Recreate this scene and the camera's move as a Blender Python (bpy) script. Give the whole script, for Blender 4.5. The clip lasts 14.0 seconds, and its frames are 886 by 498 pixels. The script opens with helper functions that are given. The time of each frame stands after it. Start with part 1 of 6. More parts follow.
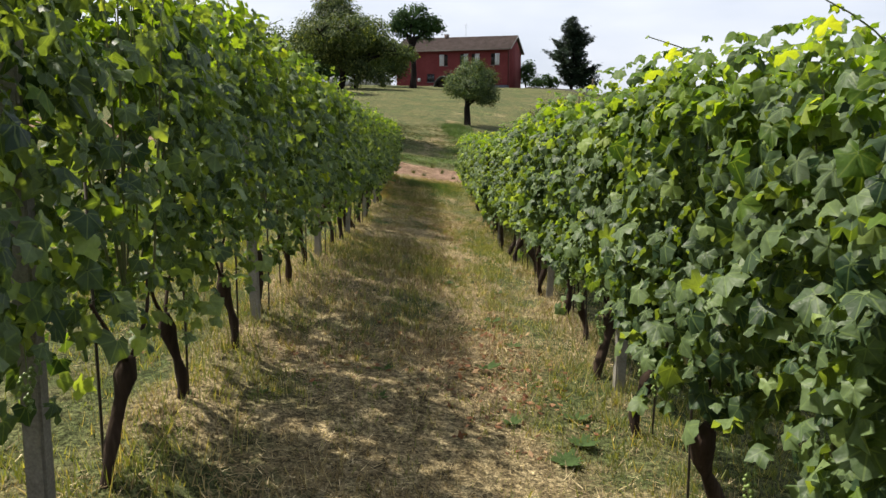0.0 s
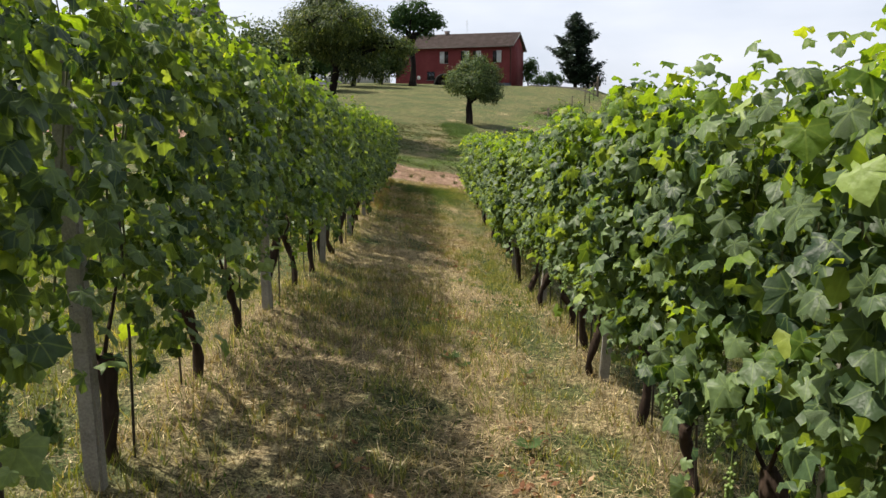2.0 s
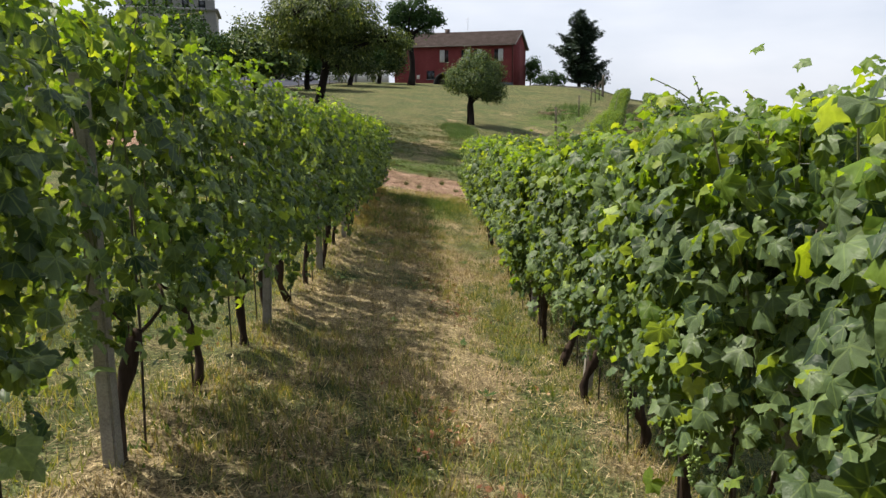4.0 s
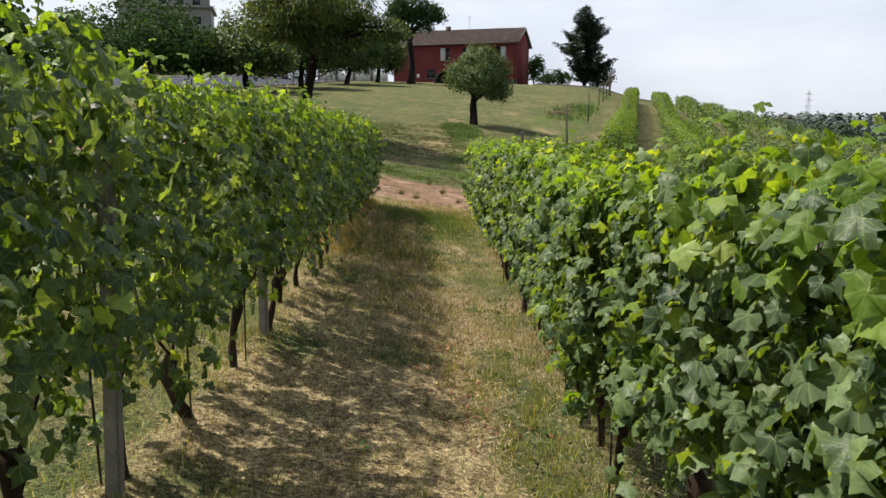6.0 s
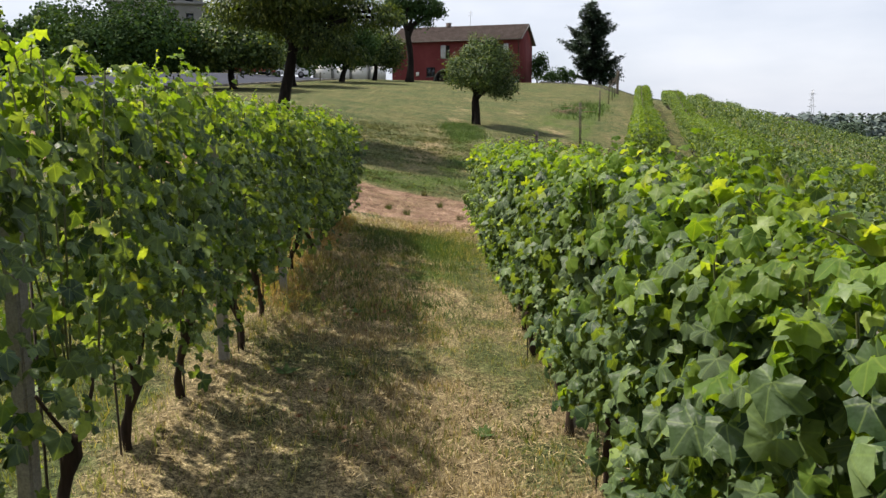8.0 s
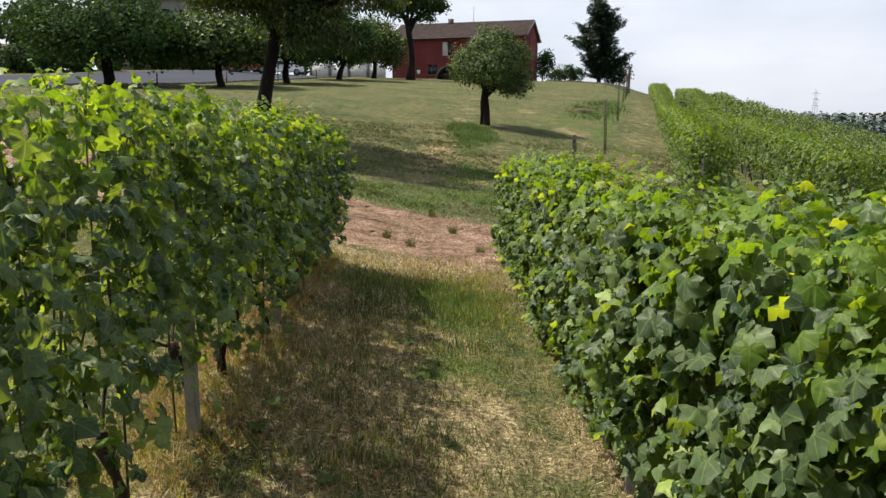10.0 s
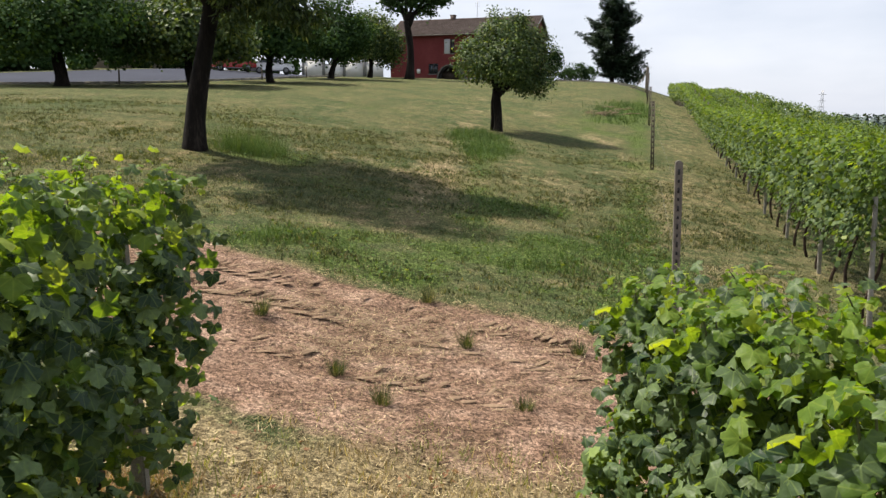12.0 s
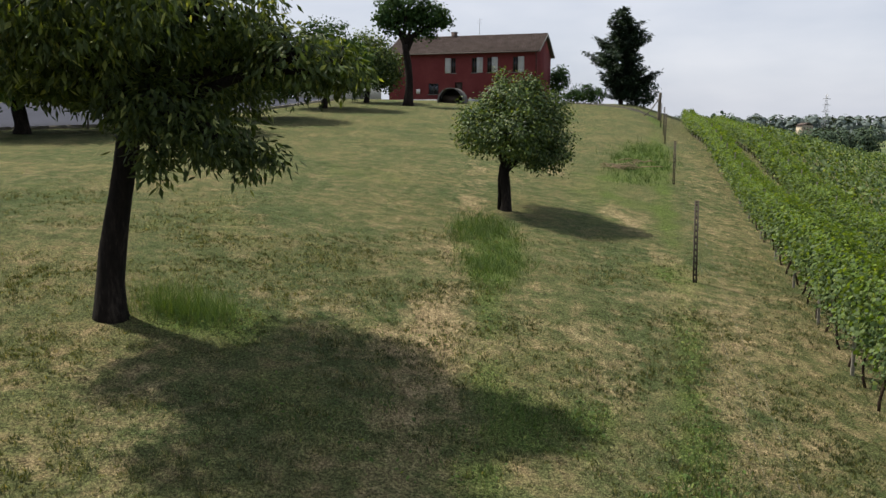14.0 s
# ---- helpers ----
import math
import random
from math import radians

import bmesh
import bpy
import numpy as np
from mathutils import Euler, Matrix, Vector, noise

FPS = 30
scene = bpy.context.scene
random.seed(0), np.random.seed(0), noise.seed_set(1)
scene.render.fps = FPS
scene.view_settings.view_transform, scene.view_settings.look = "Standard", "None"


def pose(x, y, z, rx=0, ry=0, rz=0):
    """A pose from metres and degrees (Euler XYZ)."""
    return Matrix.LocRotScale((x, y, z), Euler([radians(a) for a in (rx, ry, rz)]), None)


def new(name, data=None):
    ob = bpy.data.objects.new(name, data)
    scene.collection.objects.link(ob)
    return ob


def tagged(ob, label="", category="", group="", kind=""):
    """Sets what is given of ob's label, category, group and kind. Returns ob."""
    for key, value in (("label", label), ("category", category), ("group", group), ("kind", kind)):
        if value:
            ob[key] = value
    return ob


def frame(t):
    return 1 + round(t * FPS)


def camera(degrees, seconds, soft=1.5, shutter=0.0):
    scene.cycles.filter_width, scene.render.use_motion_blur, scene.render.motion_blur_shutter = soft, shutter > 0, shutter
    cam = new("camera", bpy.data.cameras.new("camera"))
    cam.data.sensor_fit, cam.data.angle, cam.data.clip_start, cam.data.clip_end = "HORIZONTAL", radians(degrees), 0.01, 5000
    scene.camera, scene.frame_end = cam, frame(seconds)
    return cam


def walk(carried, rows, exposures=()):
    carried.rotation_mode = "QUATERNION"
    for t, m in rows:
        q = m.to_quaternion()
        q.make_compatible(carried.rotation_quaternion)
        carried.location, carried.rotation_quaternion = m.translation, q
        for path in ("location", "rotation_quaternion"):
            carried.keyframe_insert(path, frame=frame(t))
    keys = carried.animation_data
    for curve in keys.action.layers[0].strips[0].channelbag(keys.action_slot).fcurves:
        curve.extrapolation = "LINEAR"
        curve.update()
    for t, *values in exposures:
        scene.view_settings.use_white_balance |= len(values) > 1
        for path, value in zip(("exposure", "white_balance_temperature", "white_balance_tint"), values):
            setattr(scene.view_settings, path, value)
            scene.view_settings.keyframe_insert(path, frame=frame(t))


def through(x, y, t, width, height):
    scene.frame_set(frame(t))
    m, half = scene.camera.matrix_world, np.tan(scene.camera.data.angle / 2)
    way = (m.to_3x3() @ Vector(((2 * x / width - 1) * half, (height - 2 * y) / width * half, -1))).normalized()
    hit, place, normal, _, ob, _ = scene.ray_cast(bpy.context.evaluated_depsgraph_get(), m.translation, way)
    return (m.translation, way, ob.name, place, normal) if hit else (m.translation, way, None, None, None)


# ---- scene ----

# ------------------------------------------------------------ camera
cam = camera(60.0, 14.0)
PATH = [
    (0.0, pose(0.011, -0.000, 1.900, 80.42, 0, -1.00)),
    (0.5, pose(0.031, 0.680, 1.887, 80.39, 0, -1.00)),
    (1.0, pose(0.041, 1.401, 1.873, 80.39, 0, -0.99)),
    (1.5, pose(0.041, 2.124, 1.872, 80.34, 0, -0.98)),
    (2.0, pose(0.038, 2.854, 1.876, 80.35, 0, -0.98)),
    (2.5, pose(0.062, 3.592, 1.866, 80.35, 0, -0.95)),
    (3.0, pose(0.097, 4.370, 1.863, 80.39, 0, -0.96)),
    (5.5, pose(0.153, 8.205, 1.839, 80.38, 0, -0.92)),
    (6.0, pose(0.176, 9.129, 1.820, 80.42, 0, -0.90)),
    (6.5, pose(0.208, 10.075, 1.797, 80.43, 0, -0.88)),
    (7.0, pose(0.227, 11.045, 1.782, 80.38, 0, -0.90)),
    (7.5, pose(0.270, 12.016, 1.742, 80.46, 0, -0.86)),
    (8.0, pose(0.311, 12.964, 1.758, 80.44, 0, -0.85)),
    (10.5, pose(0.106, 18.175, 1.777, 80.41, 0, -0.82)),
    (11.0, pose(0.131, 19.718, 1.749, 80.45, 0, -0.78)),
    (11.5, pose(0.155, 21.447, 1.754, 80.49, 0, -0.77)),
    (12.0, pose(0.188, 23.200, 1.915, 80.50, 0, -0.73)),
    (12.5, pose(0.242, 24.966, 2.317, 80.54, 0, -0.67)),
    (13.0, pose(0.266, 26.514, 2.922, 80.51, 0, -0.66)),
    (13.5, pose(0.283, 27.352, 3.626, 80.55, 0, -0.67)),
    (14.0, pose(0.308, 27.590, 4.358, 80.54, 0, -0.64)),
]
walk(cam, PATH, [(0.0, 0.77), (5.0, 0.72), (10.5, 0.73), (11.5, 0.77), (12.3, 0.67), (13.0, 0.50), (14.0, 0.44)])

# ------------------------------------------------------------ sky and sun
SUN_AZ, SUN_EL = radians(-64.0), radians(55.0)      # azimuth from +y, positive towards +x
SUN_DIR = Vector((math.sin(SUN_AZ) * math.cos(SUN_EL), math.cos(SUN_AZ) * math.cos(SUN_EL), math.sin(SUN_EL)))
world = bpy.data.worlds.new("sky")
scene.world = world
world.use_nodes = True


def build_sky(tree):
    n, l = tree.nodes, tree.links
    n.clear()
    out, bg = n.new("ShaderNodeOutputWorld"), n.new("ShaderNodeBackground")
    sky = n.new("ShaderNodeTexSky")
    sky.sky_type, sky.sun_disc = "NISHITA", False
    sky.sun_elevation, sky.sun_rotation = SUN_EL, SUN_AZ
    sky.air_density, sky.dust_density = 1.0, 2.0
    tc, mp = n.new("ShaderNodeTexCoord"), n.new("ShaderNodeMapping")
    mp.inputs["Scale"].default_value = (1.0, 1.0, 3.5)
    ns = n.new("ShaderNodeTexNoise")
    ns.inputs["Scale"].default_value, ns.inputs["Detail"].default_value, ns.inputs["Roughness"].default_value = 2.3, 6, 0.5
    ramp = n.new("ShaderNodeValToRGB")
    ramp.color_ramp.elements[0].position, ramp.color_ramp.elements[1].position = 0.3, 0.72
    ramp.color_ramp.elements[0].color, ramp.color_ramp.elements[1].color = (6.0, 6.6, 7.9, 1), (9.9, 10.0, 10.7, 1)
    mix = n.new("ShaderNodeMix")
    mix.data_type = "RGBA"
    # haze is thick towards the horizon and thins out overhead
    sep, haze = n.new("ShaderNodeSeparateXYZ"), n.new("ShaderNodeMapRange")
    haze.inputs["From Min"].default_value, haze.inputs["From Max"].default_value = 0.16, 0.75
    haze.inputs["To Min"].default_value, haze.inputs["To Max"].default_value = 0.78, 0.62
    l.new(tc.outputs["Generated"], sep.inputs["Vector"])
    l.new(sep.outputs["Z"], haze.inputs["Value"])
    l.new(haze.outputs["Result"], mix.inputs["Factor"])
    l.new(tc.outputs["Generated"], mp.inputs["Vector"])
    l.new(mp.outputs["Vector"], ns.inputs["Vector"])
    l.new(ns.outputs["Fac"], ramp.inputs["Fac"])
    l.new(sky.outputs["Color"], mix.inputs["A"])
    l.new(ramp.outputs["Color"], mix.inputs["B"])
    l.new(mix.outputs["Result"], bg.inputs["Color"])
    bg.inputs["Strength"].default_value = 0.072
    l.new(bg.outputs["Background"], out.inputs["Surface"])


build_sky(world.node_tree)
sun = new("sun", bpy.data.lights.new("sun", "SUN"))
sun.data.energy, sun.data.angle, sun.data.color = 5.0, radians(1.2), (1.0, 0.93, 0.80)
sun.matrix_world = Matrix.Translation((0, 0, 60)) @ SUN_DIR.to_track_quat("Z", "Y").to_matrix().to_4x4()

# ------------------------------------------------------------ shape of the ground
PROFILE_Y = (-300, -40, 0, 8.5, 15, 20, 25, 29, 32, 36, 39.5, 45.8, 52, 60, 75, 96, 104, 112, 122, 150, 260, 600, 5000)
PROFILE_Z = (2, 1.2, 0.22, 0.05, -0.36, -0.40, -0.30, -0.2, 0.05, 0.38, 0.70, 1.36, 1.85, 2.55, 3.9, 5.65, 6.15, 6.6, 6.7, 4.5, -4, -14, -22)
SLOPE_Y = (-300, 0, 40, 52, 65, 96, 112, 150, 300, 5000)
SLOPE_S = (-0.05, -0.14, -0.14, -0.12, -0.075, -0.03, -0.02, -0.03, -0.03, 0.0)


def hermite(v, xs, ys):
    """Smooth monotone curve through a few knots."""
    xs, ys, v = np.asarray(xs, float), np.asarray(ys, float), np.asarray(v, float)
    h, d = np.diff(xs), np.diff(ys) / np.diff(xs)
    m = np.zeros(len(xs))
    m[1:-1] = np.where(d[1:] * d[:-1] > 0, 2 * d[1:] * d[:-1] / (d[1:] + d[:-1] + 1e-12), 0)
    v = np.clip(v, xs[0], xs[-1])
    i = np.clip(np.searchsorted(xs, v) - 1, 0, len(xs) - 2)
    t = (v - xs[i]) / h[i]
    return ((2 * t**3 - 3 * t**2 + 1) * ys[i] + (t**3 - 2 * t**2 + t) * h[i] * m[i]
            + (-2 * t**3 + 3 * t**2) * ys[i + 1] + (t**3 - t**2) * h[i] * m[i + 1])


def smooth(a, b, v):
    t = np.clip((np.asarray(v, float) - a) / (b - a), 0, 1)
    return t * t * (3 - 2 * t)


def fence_x(y):
    """The fence beside the upper vineyard runs 15 degrees off the lower rows."""
    return 2.85 + 0.2665 * (np.asarray(y, float) - 31.4)


def ground(x, y):
    x, y = np.asarray(x, float), np.asarray(y, float)
    side = np.where(x > 0, 45 * np.tanh(x / 45), 10 * np.tanh(x / 10))
    z = hermite(y, PROFILE_Y, PROFILE_Z) + hermite(y, SLOPE_Y, SLOPE_S) * side
    z = z - 1.6 * smooth(-3, 4, x - fence_x(y)) * smooth(70, 95, y) * smooth(200, 130, y)
    z = z + 0.75 * smooth(-11, -25, x) * smooth(70, 100, y) * smooth(300, 160, y)
    z = z - 0.25 * smooth(1.5, 3.5, x - fence_x(y)) * np.exp(-((y - 66) / 11) ** 2)
    s = x - fence_x(y) - 4.0
    z = z - 7.5 * np.tanh(0.178 * np.maximum(s, 0) ** 1.15 / 1.25 / 7.5) * smooth(36, 52, y) * smooth(400, 130, y)
    return z


def gz(x, y):
    return float(ground(x, y))

# ------------------------------------------------------------ materials
def material(name):
    m = bpy.data.materials.new(name)
    m.use_nodes = True
    m.node_tree.nodes.clear()
    return m, m.node_tree.nodes, m.node_tree.links


def ramp_node(n, stops):
    r = n.new("ShaderNodeValToRGB")
    while len(r.color_ramp.elements) < len(stops):
        r.color_ramp.elements.new(0.5)
    for e, (p, c) in zip(r.color_ramp.elements, stops):
        e.position, e.color = p, (*c, 1)
    return r


def noise_node(n, l, coord, scale, detail=4.0, rough=0.55, stretch=None):
    t = n.new("ShaderNodeTexNoise")
    t.inputs["Scale"].default_value, t.inputs["Detail"].default_value, t.inputs["Roughness"].default_value = scale, detail, rough
    if stretch:
        mp = n.new("ShaderNodeMapping")
        mp.inputs["Scale"].default_value = stretch
        l.new(coord, mp.inputs["Vector"])
        coord = mp.outputs["Vector"]
    l.new(coord, t.inputs["Vector"])
    return t


def mix_node(n, l, fac, a, b, mode="MIX"):
    m = n.new("ShaderNodeMix")
    m.data_type, m.blend_type = "RGBA", mode
    for key, v in (("Factor", fac), ("A", a), ("B", b)):
        if hasattr(v, "links"):
            l.new(v, m.inputs[key])
        else:
            m.inputs[key].default_value = v if key == "Factor" else (*v, 1)
    return m.outputs["Result"]


def surface(name, stops, scale, rough=0.85, bump=0.3, fine=60.0, stretch=None, metal=0.0, vary=0.0, bump_dist=0.02):
    """A matt surface with colour at two scales, relief, and some change from piece to piece."""
    m, n, l = material(name)
    out, b, tc = n.new("ShaderNodeOutputMaterial"), n.new("ShaderNodeBsdfPrincipled"), n.new("ShaderNodeTexCoord")
    co = tc.outputs["Object"]
    big, small = noise_node(n, l, co, scale, 5, 0.6, stretch), noise_node(n, l, co, fine, 3, 0.6, stretch)
    add = n.new("ShaderNodeMath")
    add.operation = "MULTIPLY_ADD"
    add.inputs[1].default_value, add.inputs[2].default_value = 0.45, 0.0
    l.new(small.outputs["Fac"], add.inputs[0])
    tot = n.new("ShaderNodeMath")
    tot.operation = "MULTIPLY_ADD"
    tot.inputs[1].default_value = 0.55
    l.new(big.outputs["Fac"], tot.inputs[0])
    l.new(add.outputs[0], tot.inputs[2])
    r = ramp_node(n, stops)
    l.new(tot.outputs[0], r.inputs["Fac"])
    col = r.outputs["Color"]
    if vary:
        info, hsv, mr = n.new("ShaderNodeObjectInfo"), n.new("ShaderNodeHueSaturation"), n.new("ShaderNodeMapRange")
        mr.inputs["To Min"].default_value, mr.inputs["To Max"].default_value = 1 - vary, 1 + vary
        l.new(info.outputs["Random"], mr.inputs["Value"])
        l.new(mr.outputs["Result"], hsv.inputs["Value"])
        l.new(col, hsv.inputs["Color"])
        col = hsv.outputs["Color"]
    l.new(col, b.inputs["Base Color"])
    b.inputs["Roughness"].default_value, b.inputs["Metallic"].default_value = rough, metal
    b.inputs["Specular IOR Level"].default_value = 0.15 if rough > 0.85 else 0.4
    bp = n.new("ShaderNodeBump")
    bp.inputs["Strength"].default_value, bp.inputs["Distance"].default_value = bump, bump_dist
    l.new(tot.outputs[0], bp.inputs["Height"])
    l.new(bp.outputs["Normal"], b.inputs["Normal"])
    l.new(b.outputs["BSDF"], out.inputs["Surface"])
    return m


def vein_mask(n, l):
    """Five pale veins that fan out from the stalk, from each blade's own coordinates."""
    def op(kind, a, b=None):
        m = n.new("ShaderNodeMath")
        m.operation = kind
        for k, v in enumerate((a, b)):
            if v is None:
                continue
            if hasattr(v, "links"):
                l.new(v, m.inputs[k])
            else:
                m.inputs[k].default_value = v
        return m.outputs[0]
    at, xyz = n.new("ShaderNodeAttribute"), n.new("ShaderNodeSeparateXYZ")
    at.attribute_name = "blade"
    l.new(at.outputs["Vector"], xyz.inputs["Vector"])
    ang = op("ARCTAN2", xyz.outputs["X"], xyz.outputs["Y"])
    off = op("ABSOLUTE", op("SUBTRACT", op("FRACT", op("ADD", op("DIVIDE", ang, radians(54)), 0.5)), 0.5))
    r = op("SQRT", op("ADD", op("MULTIPLY", xyz.outputs["X"], xyz.outputs["X"]), op("MULTIPLY", xyz.outputs["Y"], xyz.outputs["Y"])))
    wide = op("MULTIPLY", op("MULTIPLY", off, r), radians(54))
    mr = n.new("ShaderNodeMapRange")
    mr.inputs["From Min"].default_value, mr.inputs["From Max"].default_value = 0.008, 0.032
    mr.inputs["To Min"].default_value, mr.inputs["To Max"].default_value = 0.30, 0.0
    l.new(wide, mr.inputs["Value"])
    return mr.outputs["Result"]


def foliage(name, dark, light, yellow, rough=0.45, through=0.35, patch=0.6, yellow_share=0.08, gloss=0.22, veins=False):
    """Leaves: colour by leaf and by clump, a gloss, and light that comes through the blade."""
    m, n, l = material(name)
    out, b, tc, geo = (n.new("ShaderNodeOutputMaterial"), n.new("ShaderNodeBsdfPrincipled"), n.new("ShaderNodeTexCoord"), n.new("ShaderNodeNewGeometry"))
    isl = ramp_node(n, [(0.0, dark), (0.62, tuple(0.5 * (a + c) for a, c in zip(dark, light))), (1.0 - yellow_share, light), (1.0, yellow)])
    l.new(geo.outputs["Random Per Island"], isl.inputs["Fac"])
    ns = noise_node(n, l, tc.outputs["Object"], patch, 3)
    mr = n.new("ShaderNodeMapRange")
    mr.inputs["From Min"].default_value, mr.inputs["From Max"].default_value = 0.3, 0.7
    mr.inputs["To Min"].default_value, mr.inputs["To Max"].default_value = 0.75, 1.3
    l.new(ns.outputs["Fac"], mr.inputs["Value"])
    hsv = n.new("ShaderNodeHueSaturation")
    l.new(mr.outputs["Result"], hsv.inputs["Value"])
    l.new(isl.outputs["Color"], hsv.inputs["Color"])
    vein = noise_node(n, l, tc.outputs["Object"], 45, 2)
    col = mix_node(n, l, 0.5, hsv.outputs["Color"], vein.outputs["Fac"], "SOFT_LIGHT")
    if veins:
        col = mix_node(n, l, vein_mask(n, l), col, tuple(0.35 * a + 0.75 * c for a, c in zip(light, yellow)))
    l.new(col, b.inputs["Base Color"])
    b.inputs["Roughness"].default_value = rough
    b.inputs["Specular IOR Level"].default_value = gloss
    bp = n.new("ShaderNodeBump")
    bp.inputs["Strength"].default_value, bp.inputs["Distance"].default_value = 0.4, 0.01
    l.new(vein.outputs["Fac"], bp.inputs["Height"])
    l.new(bp.outputs["Normal"], b.inputs["Normal"])
    tr, ms = n.new("ShaderNodeBsdfTranslucent"), n.new("ShaderNodeMixShader")
    warm = mix_node(n, l, 1.0, col, (2.3, 2.1, 0.4), "MULTIPLY")
    l.new(warm, tr.inputs["Color"])
    ms.inputs["Fac"].default_value = through
    l.new(b.outputs["BSDF"], ms.inputs[1])
    l.new(tr.outputs["BSDF"], ms.inputs[2])
    l.new(ms.outputs["Shader"], out.inputs["Surface"])
    return m


M_VINE = foliage("vine_leaf", (0.020, 0.045, 0.020), (0.158, 0.220, 0.094), (0.26, 0.34, 0.09), 0.48, 0.40, 0.9, 0.07, 0.26, True)
M_VINE_YOUNG = foliage("young_vine_leaf", (0.07, 0.13, 0.02), (0.155, 0.23, 0.04), (0.26, 0.30, 0.06), 0.5, 0.48, 0.9, 0.15, 0.2, True)
M_VINE_FAR = foliage("vine_leaf_far", (0.026, 0.056, 0.018), (0.122, 0.172, 0.054), (0.21, 0.25, 0.08), 0.6, 0.32, 0.9, 0.06, 0.3)
M_VINE_TOP = foliage("vine_shoot_far", (0.065, 0.115, 0.023), (0.125, 0.185, 0.038), (0.17, 0.225, 0.05), 0.6, 0.36, 0.25, 0.1)
M_TREE = foliage("tree_leaf", (0.020, 0.044, 0.016), (0.042, 0.078, 0.026), (0.06, 0.10, 0.03), 0.8, 0.16, 0.5, 0.06, 0.08)
# distant woods: leaf colour greyed and blued to stand in for haze
M_WOODS = foliage("haze_tinted_wood_leaf", (0.040, 0.063, 0.042), (0.066, 0.098, 0.058), (0.080, 0.110, 0.064), 1.0, 0.05, 0.02)
M_APPLE = foliage("round_tree_leaf", (0.020, 0.039, 0.014), (0.088, 0.135, 0.046), (0.16, 0.185, 0.065), 0.55, 0.24, 0.9, 0.2)
M_CHERRY = foliage("long_leaf", (0.020, 0.036, 0.013), (0.086, 0.122, 0.042), (0.22, 0.25, 0.09), 0.55, 0.30, 0.5, 0.12, 0.2)
M_CONIFER = foliage("needle", (0.010, 0.022, 0.012), (0.022, 0.042, 0.022), (0.03, 0.05, 0.025), 0.6, 0.08, 0.4)
M_BARK = surface("vine_bark", [(0.3, (0.013, 0.009, 0.007)), (0.55, (0.042, 0.028, 0.020)), (0.75, (0.10, 0.073, 0.055))], 6, 0.95, 0.9, 45, (1, 1, 0.18), vary=0.2)
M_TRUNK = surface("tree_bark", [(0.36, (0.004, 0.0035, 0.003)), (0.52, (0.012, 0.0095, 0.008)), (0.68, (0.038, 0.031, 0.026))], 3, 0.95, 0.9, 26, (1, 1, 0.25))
M_SHOOT = surface("green_cane", [(0.3, (0.06, 0.09, 0.02)), (0.7, (0.13, 0.11, 0.05))], 5, 0.7, 0.2)
M_POST = surface("weathered_concrete", [(0.3, (0.13, 0.118, 0.10)), (0.5, (0.235, 0.218, 0.188)), (0.75, (0.38, 0.355, 0.31))], 5, 0.92, 0.5, 90, vary=0.1)
M_STONE = surface("dark_edging_stone", [(0.3, (0.035, 0.036, 0.03)), (0.7, (0.10, 0.095, 0.08))], 2, 0.95, 0.5, 20)
M_TWIG = surface("dry_twig", [(0.3, (0.14, 0.10, 0.065)), (0.7, (0.32, 0.25, 0.17))], 5, 0.9, 0.3, 40)
M_GRAPE = surface("unripe_grape", [(0.3, (0.10, 0.16, 0.035)), (0.7, (0.20, 0.27, 0.075))], 9, 0.4, 0.05, 60)
M_WOOD = surface("grey_fence_wood", [(0.3, (0.05, 0.04, 0.03)), (0.7, (0.16, 0.14, 0.11))], 4, 0.9, 0.6, 50, (1, 1, 0.15))
M_STEEL = surface("dark_rusty_steel", [(0.3, (0.030, 0.024, 0.020)), (0.7, (0.085, 0.066, 0.050))], 5, 0.8, 0.3, 40)
M_ZINC = surface("weathered_zinc", [(0.3, (0.065, 0.053, 0.042)), (0.5, (0.145, 0.125, 0.105)), (0.75, (0.26, 0.235, 0.205))], 3, 0.7, 0.3, 40, (1, 1, 0.3))
M_ORANGE = foliage("sprayed_grass", (0.14, 0.085, 0.035), (0.30, 0.19, 0.085), (0.46, 0.32, 0.14), 0.8, 0.2, 0.9, 0.2)
M_PETAL = foliage("white_petal", (0.6, 0.6, 0.58), (0.75, 0.75, 0.72), (0.8, 0.78, 0.6), 0.7, 0.2, 0.9, 0.1)
M_SLOT_TYRE = surface("slot_shade_and_tyre_black", [(0.3, (0.02, 0.02, 0.02)), (0.7, (0.04, 0.04, 0.04))], 9, 0.95)
M_WIRE = surface("galvanised_wire", [(0.3, (0.11, 0.11, 0.105)), (0.7, (0.20, 0.20, 0.195))], 9, 0.6, 0.1, metal=0.4)
M_GRASS = foliage("grass_blade", (0.090, 0.116, 0.042), (0.195, 0.212, 0.080), (0.38, 0.315, 0.17), 0.6, 0.3, 0.8, 0.25)
M_LUSH = foliage("lush_blade", (0.036, 0.070, 0.020), (0.080, 0.132, 0.042), (0.14, 0.175, 0.065), 0.55, 0.22, 0.8, 0.08)
M_STRAW = foliage("straw", (0.12, 0.088, 0.048), (0.35, 0.275, 0.16), (0.60, 0.50, 0.32), 0.7, 0.15, 0.9, 0.2)
M_LAWN = foliage("lawn_blade", (0.030, 0.043, 0.020), (0.106, 0.120, 0.058), (0.23, 0.20, 0.135), 0.65, 0.22, 0.6, 0.22)
